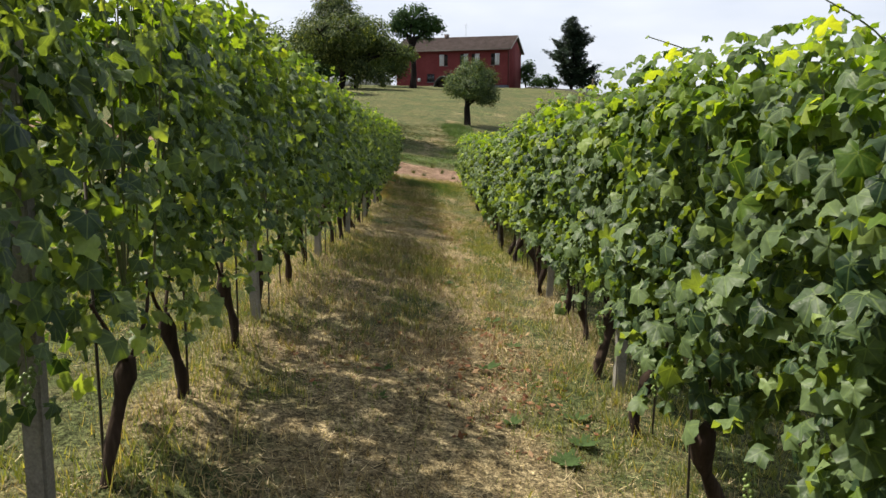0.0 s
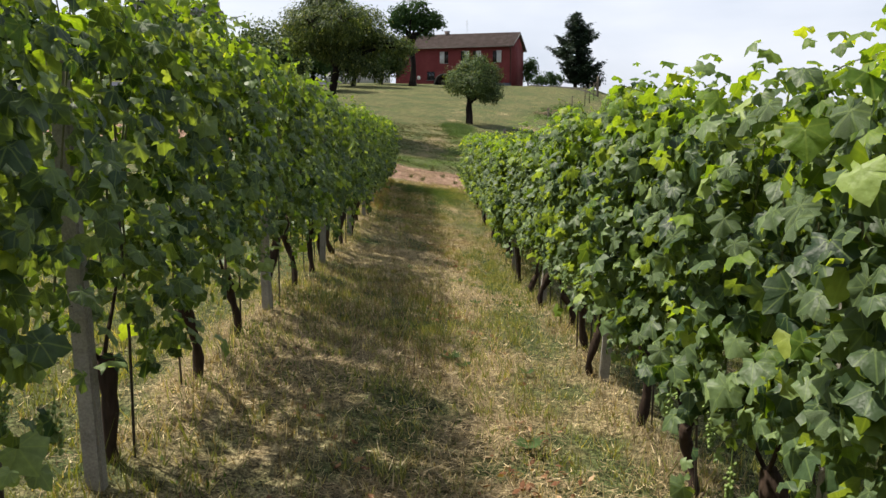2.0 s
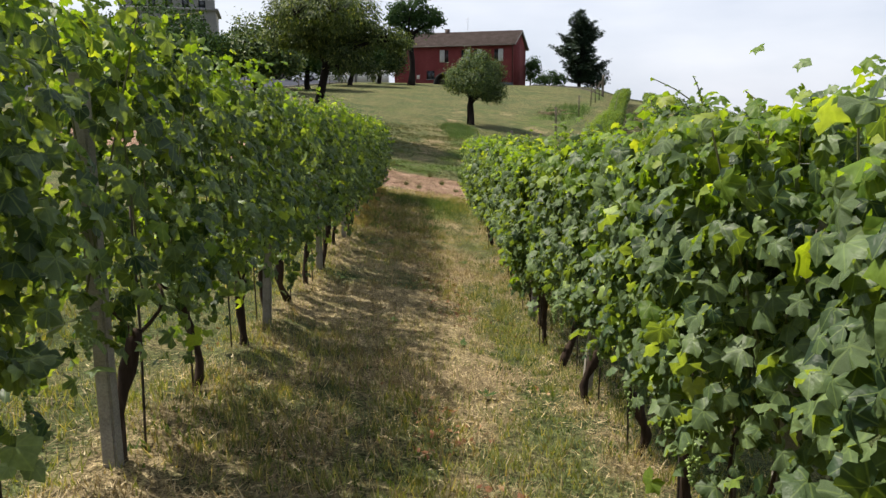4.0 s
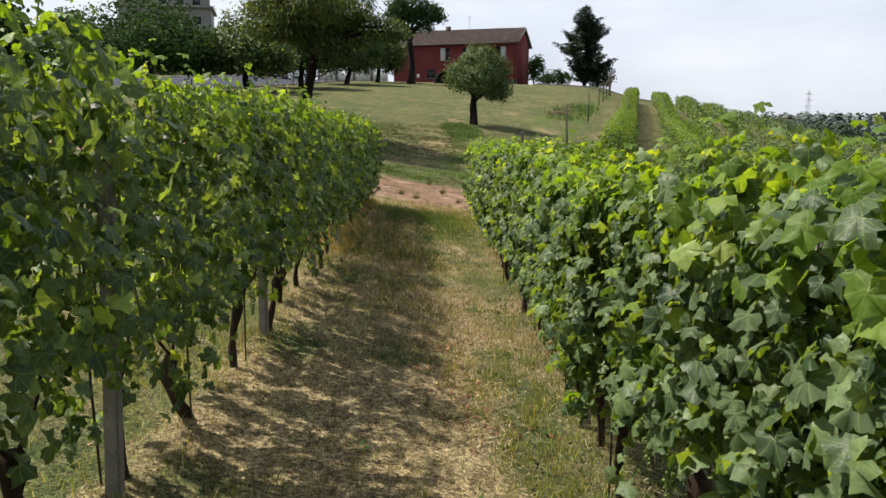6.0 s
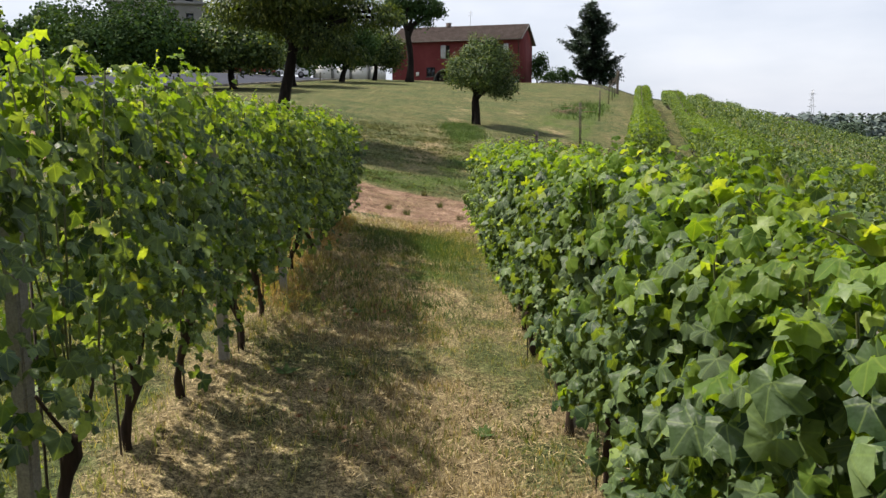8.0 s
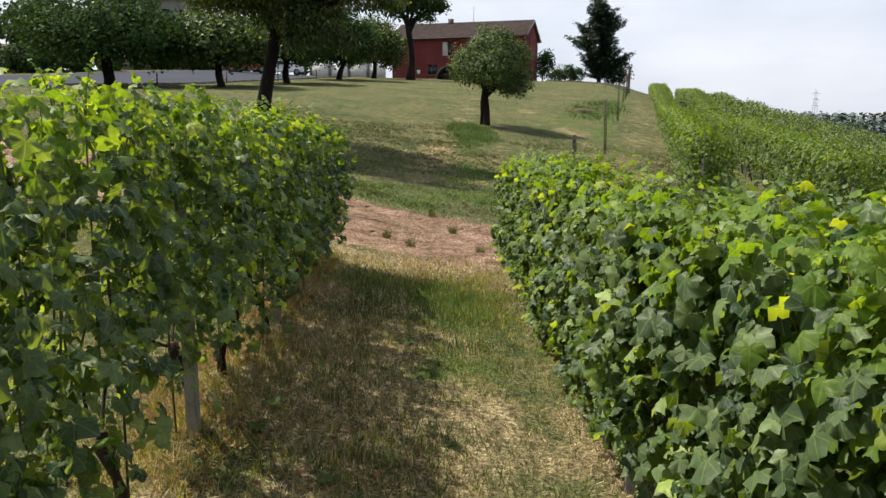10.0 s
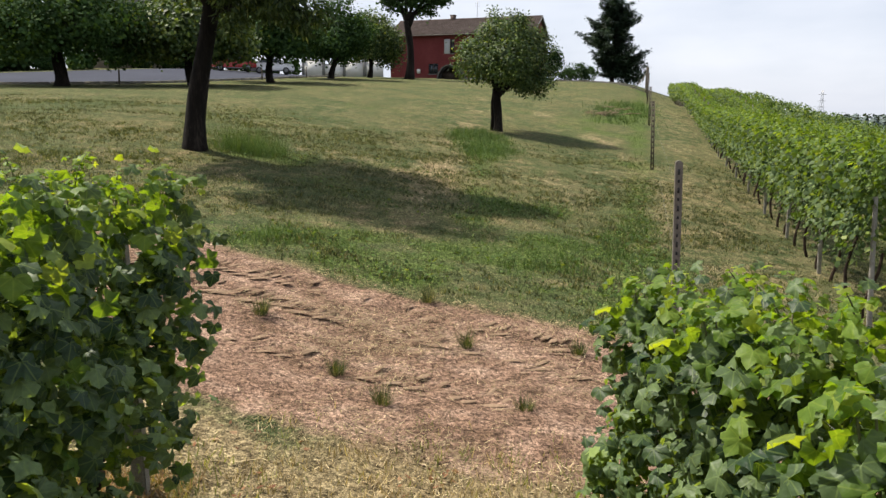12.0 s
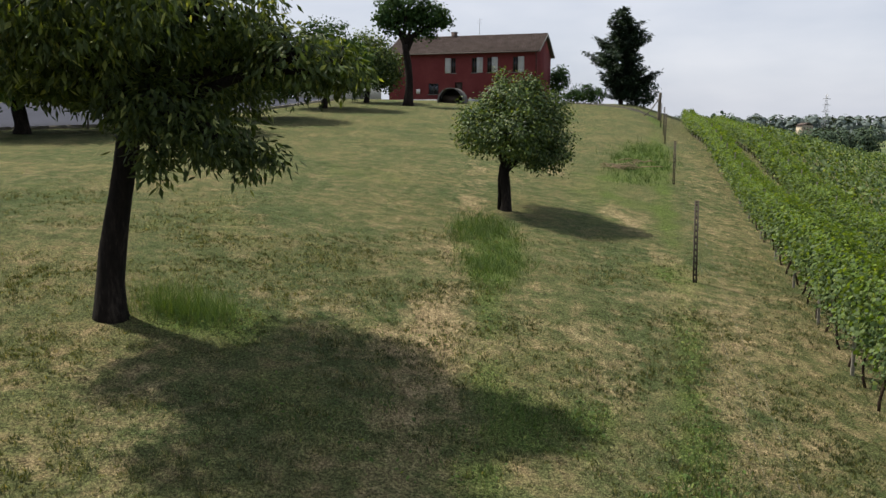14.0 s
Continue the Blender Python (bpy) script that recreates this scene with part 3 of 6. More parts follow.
def hedge_leaves(seed, length, low, high, half, count, size, templates, fringe=0.25, ragged=0.18):
    """Leaves of one vine trained up the wires: thickest at the faces, ragged at foot and crown."""
    rng = np.random.default_rng(seed)
    y = rng.uniform(-length / 2, length / 2, count) * 1.06
    canes = max(6, int(13 * length))
    cane_y, cane_lean, cane_x = rng.uniform(-length / 2, length / 2, canes), rng.normal(0, 0.16, canes), rng.uniform(-1, 1, canes)
    on, which = rng.random(count) < 0.6, rng.integers(0, canes, count)
    up = rng.beta(1.4, 1.12, count)
    y = np.where(on, cane_y[which] + cane_lean[which] * (up - 0.4) + rng.normal(0, 0.05, count), y)
    lobes = 0.09 * np.sin(y * 7 + seed) + 0.06 * np.sin(y * 17 + 2 * seed)
    h = np.where(on, up, rng.beta(1.4, 1.12, count))
    z = low + lobes * fringe * 6 * (1 - h) + h * (high - low + lobes * 0.7) + rng.normal(0, ragged * 0.2, count)
    side = np.where(rng.random(count) < 0.5, -1.0, 1.0)
    bulge = half * (0.72 + 0.45 * np.sin(np.pi * np.clip((z - low) / (high - low), 0.08, 0.95)) ** 0.6 * (0.8 + 0.35 * np.sin(z * 5 + y * 6 + seed)))
    side = np.where(on & (np.abs(cane_x[which]) > 0.35), np.sign(cane_x[which]), side)
    x = side * bulge * rng.uniform(0.02, 1.0, count) ** 0.6 + rng.normal(0, 0.045, count) + on * 0.05 * cane_x[which]
    top = np.clip((z - high + 0.25) / 0.3, 0, 1)
    nrm = np.c_[side * (1.0 - 0.6 * top) + rng.normal(0, 0.6, count), rng.normal(0, 0.65, count), 0.65 + 0.7 * top + rng.normal(0, 0.5, count)]
    tip = np.c_[side * 0.5 + rng.normal(0, 0.4, count), rng.normal(0, 0.75, count), -0.85 + rng.normal(0, 0.45, count)]
    s = size * rng.uniform(0.5, 1.2, count) * (1 - 0.35 * top)
    turn = axes_from(nrm, tip)
    pick = rng.integers(0, len(templates), count)
    young = rng.random(count) < 0.05 + 0.75 * np.clip((z - high + 0.48) / 0.42, 0, 1)

    def chosen(mask):
        return [scatter(t, np.c_[x, y, z][mask & (pick == k)], turn[mask & (pick == k)], s[mask & (pick == k)]) for k, t in enumerate(templates)]

    return chosen(~young), chosen(young)


def shoot(rng, base, height, lean):
    """A young cane that stands out of the crown, with a few small leaves."""
    t = np.linspace(0, 1, 6)[:, None]
    p = np.asarray(base) + t * np.array([lean[0] * 0.3, lean[1] * 0.3, height]) + t**2 * np.array([lean[0], lean[1], -height * 0.25])
    k = 9
    at = np.stack([np.interp(np.linspace(0.05, 1, k), t[:, 0], p[:, c]) for c in range(3)], -1)
    nrm = np.c_[rng.normal(0, 0.6, (k, 2)), np.full(k, 0.8)]
    tip = np.c_[rng.normal(0, 1, (k, 2)), rng.normal(-0.2, 0.4, k)]
    return tube(p, np.linspace(0.005, 0.0018, 6), 4, False), (at, axes_from(nrm, tip), np.linspace(0.075, 0.018, k))


LEAVES = [grape_leaf(s) for s in (1, 2, 3, 4)]


def vine_parts(seed, top, low, half, count, shoots):
    rng = np.random.default_rng(100 + seed)
    bend, lean = rng.normal(0, 0.045, 2), rng.normal(0, 0.05, 2)
    t = np.linspace(0, 1, 9)
    px = lean[0] * t + bend[0] * np.sin(t * 5 + seed)
    py = lean[1] * t * 1.6 + bend[1] * np.sin(t * 4 + 2 * seed)
    hgt = rng.uniform(0.44, 0.74)
    rad = 0.029 * (1.1 - 0.2 * t) * (1 + 0.22 * np.sin(t * 17 + seed)) * rng.uniform(0.85, 1.2)
    rad[0] *= 1.25
    rad[-3:] *= (1.3, 1.65, 1.25)
    trunk = tube(np.c_[px, py, -0.08 + t * (hgt + 0.08)], rad, 9)
    end = np.array([px[-1], py[-1], hgt])
    wood = [("trunk", np_mesh("trunk", *trunk, M_BARK, True))]
    for s in (-1, 1):
        q = np.linspace(0, 1, 6)[:, None]
        rise = max(0.85 - hgt, 0.1)
        arm = tube(end - (0, 0, 0.03) + q * np.array([0, s * rng.uniform(0.1, 0.3), rise]) + np.sin(q * 3.1) * np.array([rng.normal(0, 0.03), s * 0.04, 0]), np.linspace(0.011, 0.007, 6), 5)
        wood.append(("arm", np_mesh("arm", *arm, M_BARK, True)))
    for _ in range(6):
        a = end + np.array([rng.normal(0, 0.05), rng.uniform(-0.38, 0.38), 0.85 - hgt])
        q = np.linspace(0, 1, 5)[:, None]
        cane = tube(a + q * np.array([rng.normal(0, 0.12), rng.normal(0, 0.1), top - 0.95]), np.linspace(0.006, 0.0035, 5), 4, False)
        wood.append(("cane", np_mesh("cane", *cane, M_SHOOT, True)))
    foot = np.array([0.05 * (-1) ** seed, 0.07, 0])
    wood.append(("stake", np_mesh("stake", *tube([foot - (0, 0, 0.15), foot + (0.01, rng.normal(0, 0.03), 0.6), foot + (0.02, rng.normal(0, 0.05), 1.25)], [0.0065] * 3, 6), M_STEEL, True)))
    leaves, young = hedge_leaves(seed, 1.06, low, top, half, count, 0.092, LEAVES)
    for _ in range(shoots):
        base = (rng.normal(0, 0.10), rng.uniform(-0.4, 0.4), top - 0.16)
        cane, (at, turn, size) = shoot(rng, base, rng.uniform(0.14, 0.42), rng.normal(0, 0.11, 2))
        wood.append(("shoot", np_mesh("shoot", *cane, M_SHOOT, True)))
        young.append(scatter(LEAVES[0], at, turn, size))
    return wood + [("leaves", np_mesh("leaves", *joined(*leaves), M_VINE, True, LEAF_FLAT)), ("young_leaves", np_mesh("young_leaves", *joined(*young), M_VINE_YOUNG, True, LEAF_FLAT))]


VINES_L = [vine_parts(s, 2.10, low, 0.31, 800, 4) for s, low in zip(range(1, 7), (0.50, 0.64, 0.46, 0.58, 0.52, 0.60))]
VINES_L_END = [vine_parts(s, 2.10, low, 0.36, k, 3) for s, low, k in ((21, 0.42, 1020), (22, 0.42, 1020), (23, 0.34, 1750))]
VINES_R = [vine_parts(s, 2.04, low, 0.32, 1320, 2) for s, low in zip(range(11, 17), (0.72, 0.80, 0.70, 0.78, 0.74, 0.84))]
VINES_R_END = [vine_parts(s, 2.04, 0.52, 0.32, 1320, 2) for s in range(31, 34)]
HEIGHT_L = ((-1, 5, 8, 10, 15, 18.5, 24, 27), (1.09, 1.09, 1.05, 1.04, 1.08, 1.05, 0.93, 0.86))
HEIGHT_R = ((-1, 5, 8, 10, 13, 15, 17, 23, 27), (1.05, 1.05, 1.02, 0.99, 0.99, 1.03, 1.04, 0.95, 0.85))


def grape_bunch(seed):
    """A loose hanging bunch of small hard green berries, each eight-sided."""
    rng = np.random.default_rng(600 + seed)
    k = 34
    z = -rng.random(k) ** 0.8 * 0.14
    r = 0.034 * (1 + z / 0.17) * np.sqrt(rng.random(k))
    a = rng.uniform(0, 6.28, k)
    tv = np.array([(1, 0, 0), (-1, 0, 0), (0, 1, 0), (0, -1, 0), (0, 0, 1), (0, 0, -1)], float)
    tpl = (tv, np.array([0, 2, 4, 2, 1, 4, 1, 3, 4, 3, 0, 4, 2, 0, 5, 1, 2, 5, 3, 1, 5, 0, 3, 5]), np.full(8, 3))
    berries = scatter(tpl, np.c_[r * np.cos(a), r * np.sin(a), z], np.tile(np.eye(3), (k, 1, 1)), rng.uniform(0.007, 0.0105, k))
    return np_mesh("fruit", *joined(berries, tube([(0, 0, 0.05), (0, 0, 0.0), (0, 0, -0.12)], [0.002] * 3, 4, False)), M_GRAPE, True)


BUNCHES = [grape_bunch(s) for s in range(4)]


def hang_bunches(vines, side, count, seed):
    rng = np.random.default_rng(seed)
    for v in vines:
        s = -side if abs(math.degrees(v.rotation_euler.z)) > 90 else side
        for _ in range(count):
            linked("fruit", BUNCHES[rng.integers(4)], v, Matrix.Translation((s * rng.uniform(0.18, 0.30), rng.uniform(-0.4, 0.4), rng.uniform(0.68, 0.95))) @ Matrix.Rotation(rng.uniform(0, 6.28), 4, "Z"))["kind"] = "stuff"


def vine(meshes, x, y, turn, scale, label, group):
    ob = empty("grapevine", pose(x, y, gz(x, y) - 0.02, 0, 0, turn) @ Matrix.Diagonal((1, 1, scale, 1)), label, "grapevine", group)
    for name, me in meshes:
        made = linked(name, me, ob)
        if name in ("leaves", "young_leaves"):
            made["kind"] = "stuff"
    return ob


POSTS_L = (-0.85, 2.52, 5.86, 9.24, 12.6, 15.93, 18.9, 21.4, 23.94, 27.0)
POSTS_R = (-1.2, 2.0, 5.2, 8.41, 11.6, 14.69, 18.41, 21.3, 24.0, 26.7)


VINES_AT_L = (-0.6, 0.45, 1.3, 2.15, 3.04, 3.98, 5.03, 6.1, 7.2, 8.25, 9.42, 10.5, 11.8, 12.8, 13.81, 15.04, 16.1, 17.15, 18.08, 19.18, 20.31, 21.4, 22.47, 23.39, 24.4, 25.45, 26.5)
VINES_AT_R = (-0.6, 0.3, 1.3, 2.3, 3.35, 4.33, 5.45, 6.5, 7.42, 8.5, 9.32, 10.4, 11.4, 12.4, 13.35, 14.3, 15.2, 16.11, 17.31, 18.26, 19.3, 20.1, 21.0, 21.9, 22.8, 23.6, 24.5, 25.4, 26.2)


def vine_row(x, places, meshes, ends, heights, seed, label, group):
    rng = np.random.default_rng(seed)
    row = []
    for y in places:
        kinds = ends if y > 21.8 else meshes
        pick = kinds[-1] if y > 25.2 else kinds[rng.integers(len(kinds))]
        row.append(vine(pick, x + rng.normal(0, 0.03), y, 180 * rng.integers(2) + rng.normal(0, 3), rng.uniform(0.97, 1.04) * float(np.interp(y, *heights)), label, group))
    return row


def concrete_post(height=2.15, wide=0.075):
    """A slightly tapering square post with bevelled edges."""
    bm = bmesh.new()
    bmesh.ops.create_cube(bm, size=1)
    for v in bm.verts:
        k = 1.0 if v.co.z < 0 else 0.86
        v.co = Vector((v.co.x * wide * k, v.co.y * wide * k, (v.co.z + 0.5) * (height + 0.3) - 0.3))
    bmesh.ops.bevel(bm, geom=[e for e in bm.edges], offset=0.009, segments=2, affect="EDGES")
    me = bpy.data.meshes.new("vine_post")
    bm.to_mesh(me)
    bm.free()
    me.materials.append(M_POST)
    return me


POST_MESH = concrete_post(1.85)
for side, posts in ((-1.35, POSTS_L), (1.35, POSTS_R)):
    rng = np.random.default_rng(5)
    for y in posts:
        ob = linked("vine_post", POST_MESH, None, pose(side, y, gz(side, y), rng.normal(0, 1.2), rng.normal(0, 1.2) + (2.5 if side > 0 else 0), rng.normal(0, 6)) @ Matrix.Diagonal((1, 1, 1.0 - 0.16 * float(smooth(17, 23, y)), 1)))
        tagged(ob, "grey weathered concrete post holding the vine wires", "post", "posts of the vine rows")

ROW_LEFT = vine_row(-1.38, VINES_AT_L, VINES_L, VINES_L_END, HEIGHT_L, 21, "leafy green grapevine with gnarled brown trunk in dry grass", "vines of the lower rows")
ROW_RIGHT = vine_row(1.35, VINES_AT_R, VINES_R, VINES_R_END, HEIGHT_R, 22, "leafy grey-green grapevine with dark twisted trunk in dry grass", "vines of the lower rows")

# the nearest leaves that face the lane, one by one
BIG_LEAVES = [np_mesh("leaf", *t, M_VINE, True, t[0] * (1, 1, 0)) for t in (toothed_leaf(s) for s in range(1, 8))]


def lane_leaves(vines, side, count, seed):
    rng = np.random.default_rng(seed)
    for v in vines:
        turned = -1 if abs(math.degrees(v.rotation_euler.z)) > 90 else 1
        for _ in range(count):
            y, z = rng.uniform(-0.5, 0.5), rng.uniform(0.9, 1.95)
            x = side * (0.27 + 0.10 * math.sin(2.4 * (z - 0.7)) + rng.normal(0, 0.035))
            n = np.array([[side * 1.0 + rng.normal(0, 0.45), rng.normal(0, 0.5), 0.75 + rng.normal(0, 0.4)]])
            tip = np.array([[side * 0.5, rng.normal(0, 0.5), -0.9]])
            turn = Matrix([list(r) for r in axes_from(n, tip)[0]]).to_4x4()
            spin = Matrix.Rotation(math.pi if turned < 0 else 0.0, 4, "Z")
            m = spin @ Matrix.Translation((x, y, z)) @ turn @ Matrix.Scale(rng.uniform(0.058, 0.100), 4)
            linked("leaf", BIG_LEAVES[rng.integers(len(BIG_LEAVES))], v, m)


hang_bunches(ROW_RIGHT, -1, 3, 33)
hang_bunches(ROW_LEFT, 1, 2, 34)
lane_leaves(ROW_LEFT[3:22], 1, 24, 31)
lane_leaves(ROW_RIGHT[3:24], -1, 26, 32)

# ------------------------------------------------------------ wires of the lower rows
for side, posts in ((-1.35, POSTS_L), (1.35, POSTS_R)):
    for h in (0.85, 1.35, 1.85):
        ys = np.array(posts)
        pts = np.c_[np.full(len(ys), side + 0.045), ys, ground(np.full(len(ys), side), ys) + h * (1 - 0.2 * smooth(17, 23, ys))]
        ob = linked("trellis_wire", np_mesh("trellis_wire", *tube(pts, np.full(len(ys), 0.0013), 4), M_WIRE))
        tagged(ob, "thin galvanised wire stretched along the vine row", "wire", "wires of the vine rows")

# ------------------------------------------------------------ upper vineyard beside the fence
ROW_DIR = np.array([0.2665, 1.0]) / math.hypot(0.2665, 1.0)
ROW_SIDE = np.array([ROW_DIR[1], -ROW_DIR[0]])
ROW_TURN = -math.degrees(math.atan2(ROW_DIR[0], ROW_DIR[1]))
FAR_LEAF = [far_leaf()]


def upper_vine_parts(seed, count, size):
    rng = np.random.default_rng(300 + seed)
    t = np.linspace(0, 1, 5)
    trunk = tube(np.c_[0.06 * np.sin(4 * t + seed), 0.07 * np.sin(3 * t + 2 * seed), -0.08 + 0.85 * t], 0.019 * (1.2 - 0.4 * t), 6)
    leaves, young = hedge_leaves(seed, 0.98, 0.68, 1.80, 0.34, count, size, FAR_LEAF)
    return [("trunk", np_mesh("trunk", *trunk, M_BARK, True)), ("leaves", np_mesh("leaves", *joined(*leaves), M_VINE_FAR)), ("young_leaves", np_mesh("young_leaves", *joined(*young), M_VINE_TOP))]


UPPER = [upper_vine_parts(s, 1180, 0.079) for s in range(1, 6)]
UPPER_FAR = [upper_vine_parts(s, 640, 0.108) for s in range(11, 15)]
SLIM_POST = concrete_post(1.68, 0.06)


def upper_row(k):
    rng = np.random.default_rng(40 + k)
    start = np.array([5.95, 33.0]) + ROW_SIDE * 2.55 * k - ROW_DIR * 1.0 * k
    steps = 70
    for i in range(steps + 1):
        p = start + ROW_DIR * i * 0.97
        if i % 3 == 0:
            ob = linked("vine_post", SLIM_POST, None, pose(p[0] - 0.22, p[1] - 0.4, gz(p[0] - 0.22, p[1] - 0.4), rng.normal(0, 1.5), rng.normal(0, 1.5), ROW_TURN))
            tagged(ob, "slim pale concrete post in the upper vineyard", "post", "posts of the upper vineyard")
        if i < steps:
            z = gz(*p)
            ob = empty("grapevine", pose(p[0], p[1], z - 0.02, 0, 0, ROW_TURN + 180 * rng.integers(2)) @ Matrix.Diagonal((1.3, 1, rng.uniform(0.96, 1.04) * (0.89 + 0.38 * float(smooth(60, 38, p[1])) + 0.06 * float(smooth(76, 92, p[1]))), 1)),
                       "yellow-green grapevine in the upper vineyard on its wires", "grapevine", "vines of the upper vineyard")
            for name, me in (UPPER if i < 30 else UPPER_FAR)[rng.integers(4)]:
                o = linked(name, me, ob)
                if name in ("leaves", "young_leaves"):
                    o["kind"] = "stuff"


for k in range(2):
    upper_row(k)


def joined_row(start, direction, length, seed, size=0.17, per_m=300, height=1.9):
    """Leaves of a whole row too far off to tell its vines apart."""
    rng = np.random.default_rng(seed)
    n = int(length * per_m)
    old, young = hedge_leaves(seed, length / 1.06, 0.5, height, 0.36, n, size, FAR_LEAF)
    v, lo, co = joined(*old, *young)
    d = np.array(direction)
    s = np.array([d[1], -d[0]])
    along = v[:, 1] + length / 2
    xy = np.array(start) + along[:, None] * d + v[:, :1] * s
    v = np.c_[xy, v[:, 2] + ground(xy[:, 0], xy[:, 1])]
    ob = linked("vine_row", np_mesh("vine_row", v, lo, co, M_VINE_FAR))
    return tagged(ob, "long row of yellow-green vines on the falling slope", "vine row", "rows of the upper vineyard", "stuff")


for k in range(2, 9):
    st = np.array([5.75, 33.0]) + ROW_SIDE * 2.55 * k - ROW_DIR * 1.0 * k
    joined_row(st, ROW_DIR, 68, 60 + k, 0.19, 100 if k < 4 else 66)
for k in (1, 2):
    joined_row((1.35 + 2.7 * k, -5), (0, 1), 31.5, 80 + k, 0.16, 420, 1.95)

# ------------------------------------------------------------ fence beside the upper vineyard
def slotted_post():
    """A slotted concrete post with a rounded head; its face is solid, the slots are added as dark blocks."""
    bm = bmesh.new()
    w, d, h = 0.078, 0.06, 1.9
    out = []
    for s in range(9):
        a = math.pi * s / 8
        out.append((-w / 2 * math.cos(a), h - 0.04 + 0.04 * math.sin(a)))
    ring = [(-w / 2, -0.3)] + out + [(w / 2, -0.3)]
    front = [bm.verts.new((x, -d / 2, z)) for x, z in ring]
    back = [bm.verts.new((x, d / 2, z)) for x, z in ring]
    bm.faces.new(front)
    bm.faces.new(back[::-1])
    for i in range(len(ring)):
        j = (i + 1) % len(ring)
        bm.faces.new((front[j], front[i], back[i], back[j]))
    bmesh.ops.recalc_face_normals(bm, faces=bm.faces)
    me = bpy.data.meshes.new("body")
    bm.to_mesh(me)
    bm.free()
    me.materials.append(M_ZINC)
    return me


def crest_edging():
    """A low dark stone edging that curves down over the crest to the corner post, stone by stone."""
    root = empty("stone_edging", Matrix.Translation((0, 0, 0)), "low dark stone edging curving along the hill crest", "edging")
    rng = np.random.default_rng(47)
    n = 44
    q = np.linspace(0, 1, n)
    xs, ys = np.interp(q, (0, 0.3, 0.6, 0.85, 1), (13.6, 16.6, 18.2, 19.1, 19.9)), np.interp(q, (0, 0.3, 0.6, 0.85, 1), (109.3, 106.9, 102.6, 98.4, 96.2))
    for i in range(n - 1):
        a, b = np.array((xs[i], ys[i])), np.array((xs[i + 1], ys[i + 1]))
        d = (b - a) / np.linalg.norm(b - a)
        s, z, h = np.array((-d[1], d[0])) * rng.uniform(0.14, 0.2), gz(*(0.5 * (a + b))), rng.uniform(0.10, 0.16)
        b = b - 0.02 * d
        low = [(*(p + o), z - 0.4) for p, o in ((a, -s), (b, -s), (b, s), (a, s))]
        high = [(*(p + 0.7 * o), z + h + rng.normal(0, 0.02)) for p, o in ((a + 0.04 * d, -s), (b - 0.04 * d, -s), (b - 0.04 * d, s), (a + 0.04 * d, s))]
        part("stone", (np.array(low + high), np.array([3, 2, 1, 0, 4, 5, 6, 7, 0, 1, 5, 4, 1, 2, 6, 5, 2, 3, 7, 6, 3, 0, 4, 7]), np.full(6, 4)), M_STONE, root)


crest_edging()


def brush_pile(x, y):
    """A small heap of cut twigs and dry stalks."""
    root = empty("brush_pile", pose(x, y, gz(x, y)), "small heap of cut dry twigs in the grass", "brush pile")
    rng = np.random.default_rng(48)
    for _ in range(46):
        a, t = rng.uniform(0, 6.28), rng.uniform(-0.35, 0.5)
        c = np.array((rng.normal(0, 0.5), rng.normal(0, 0.3), abs(rng.normal(0, 0.16)) + 0.03))
        d = np.array((math.cos(a), math.sin(a), 0.35 * t)) * rng.uniform(0.2, 0.6)
        part("twig", tube([c - d, c + (0, 0, 0.05), c + d], [0.02, 0.018, 0.008], 5), M_TWIG, root)


brush_pile(9.32, 63.5)


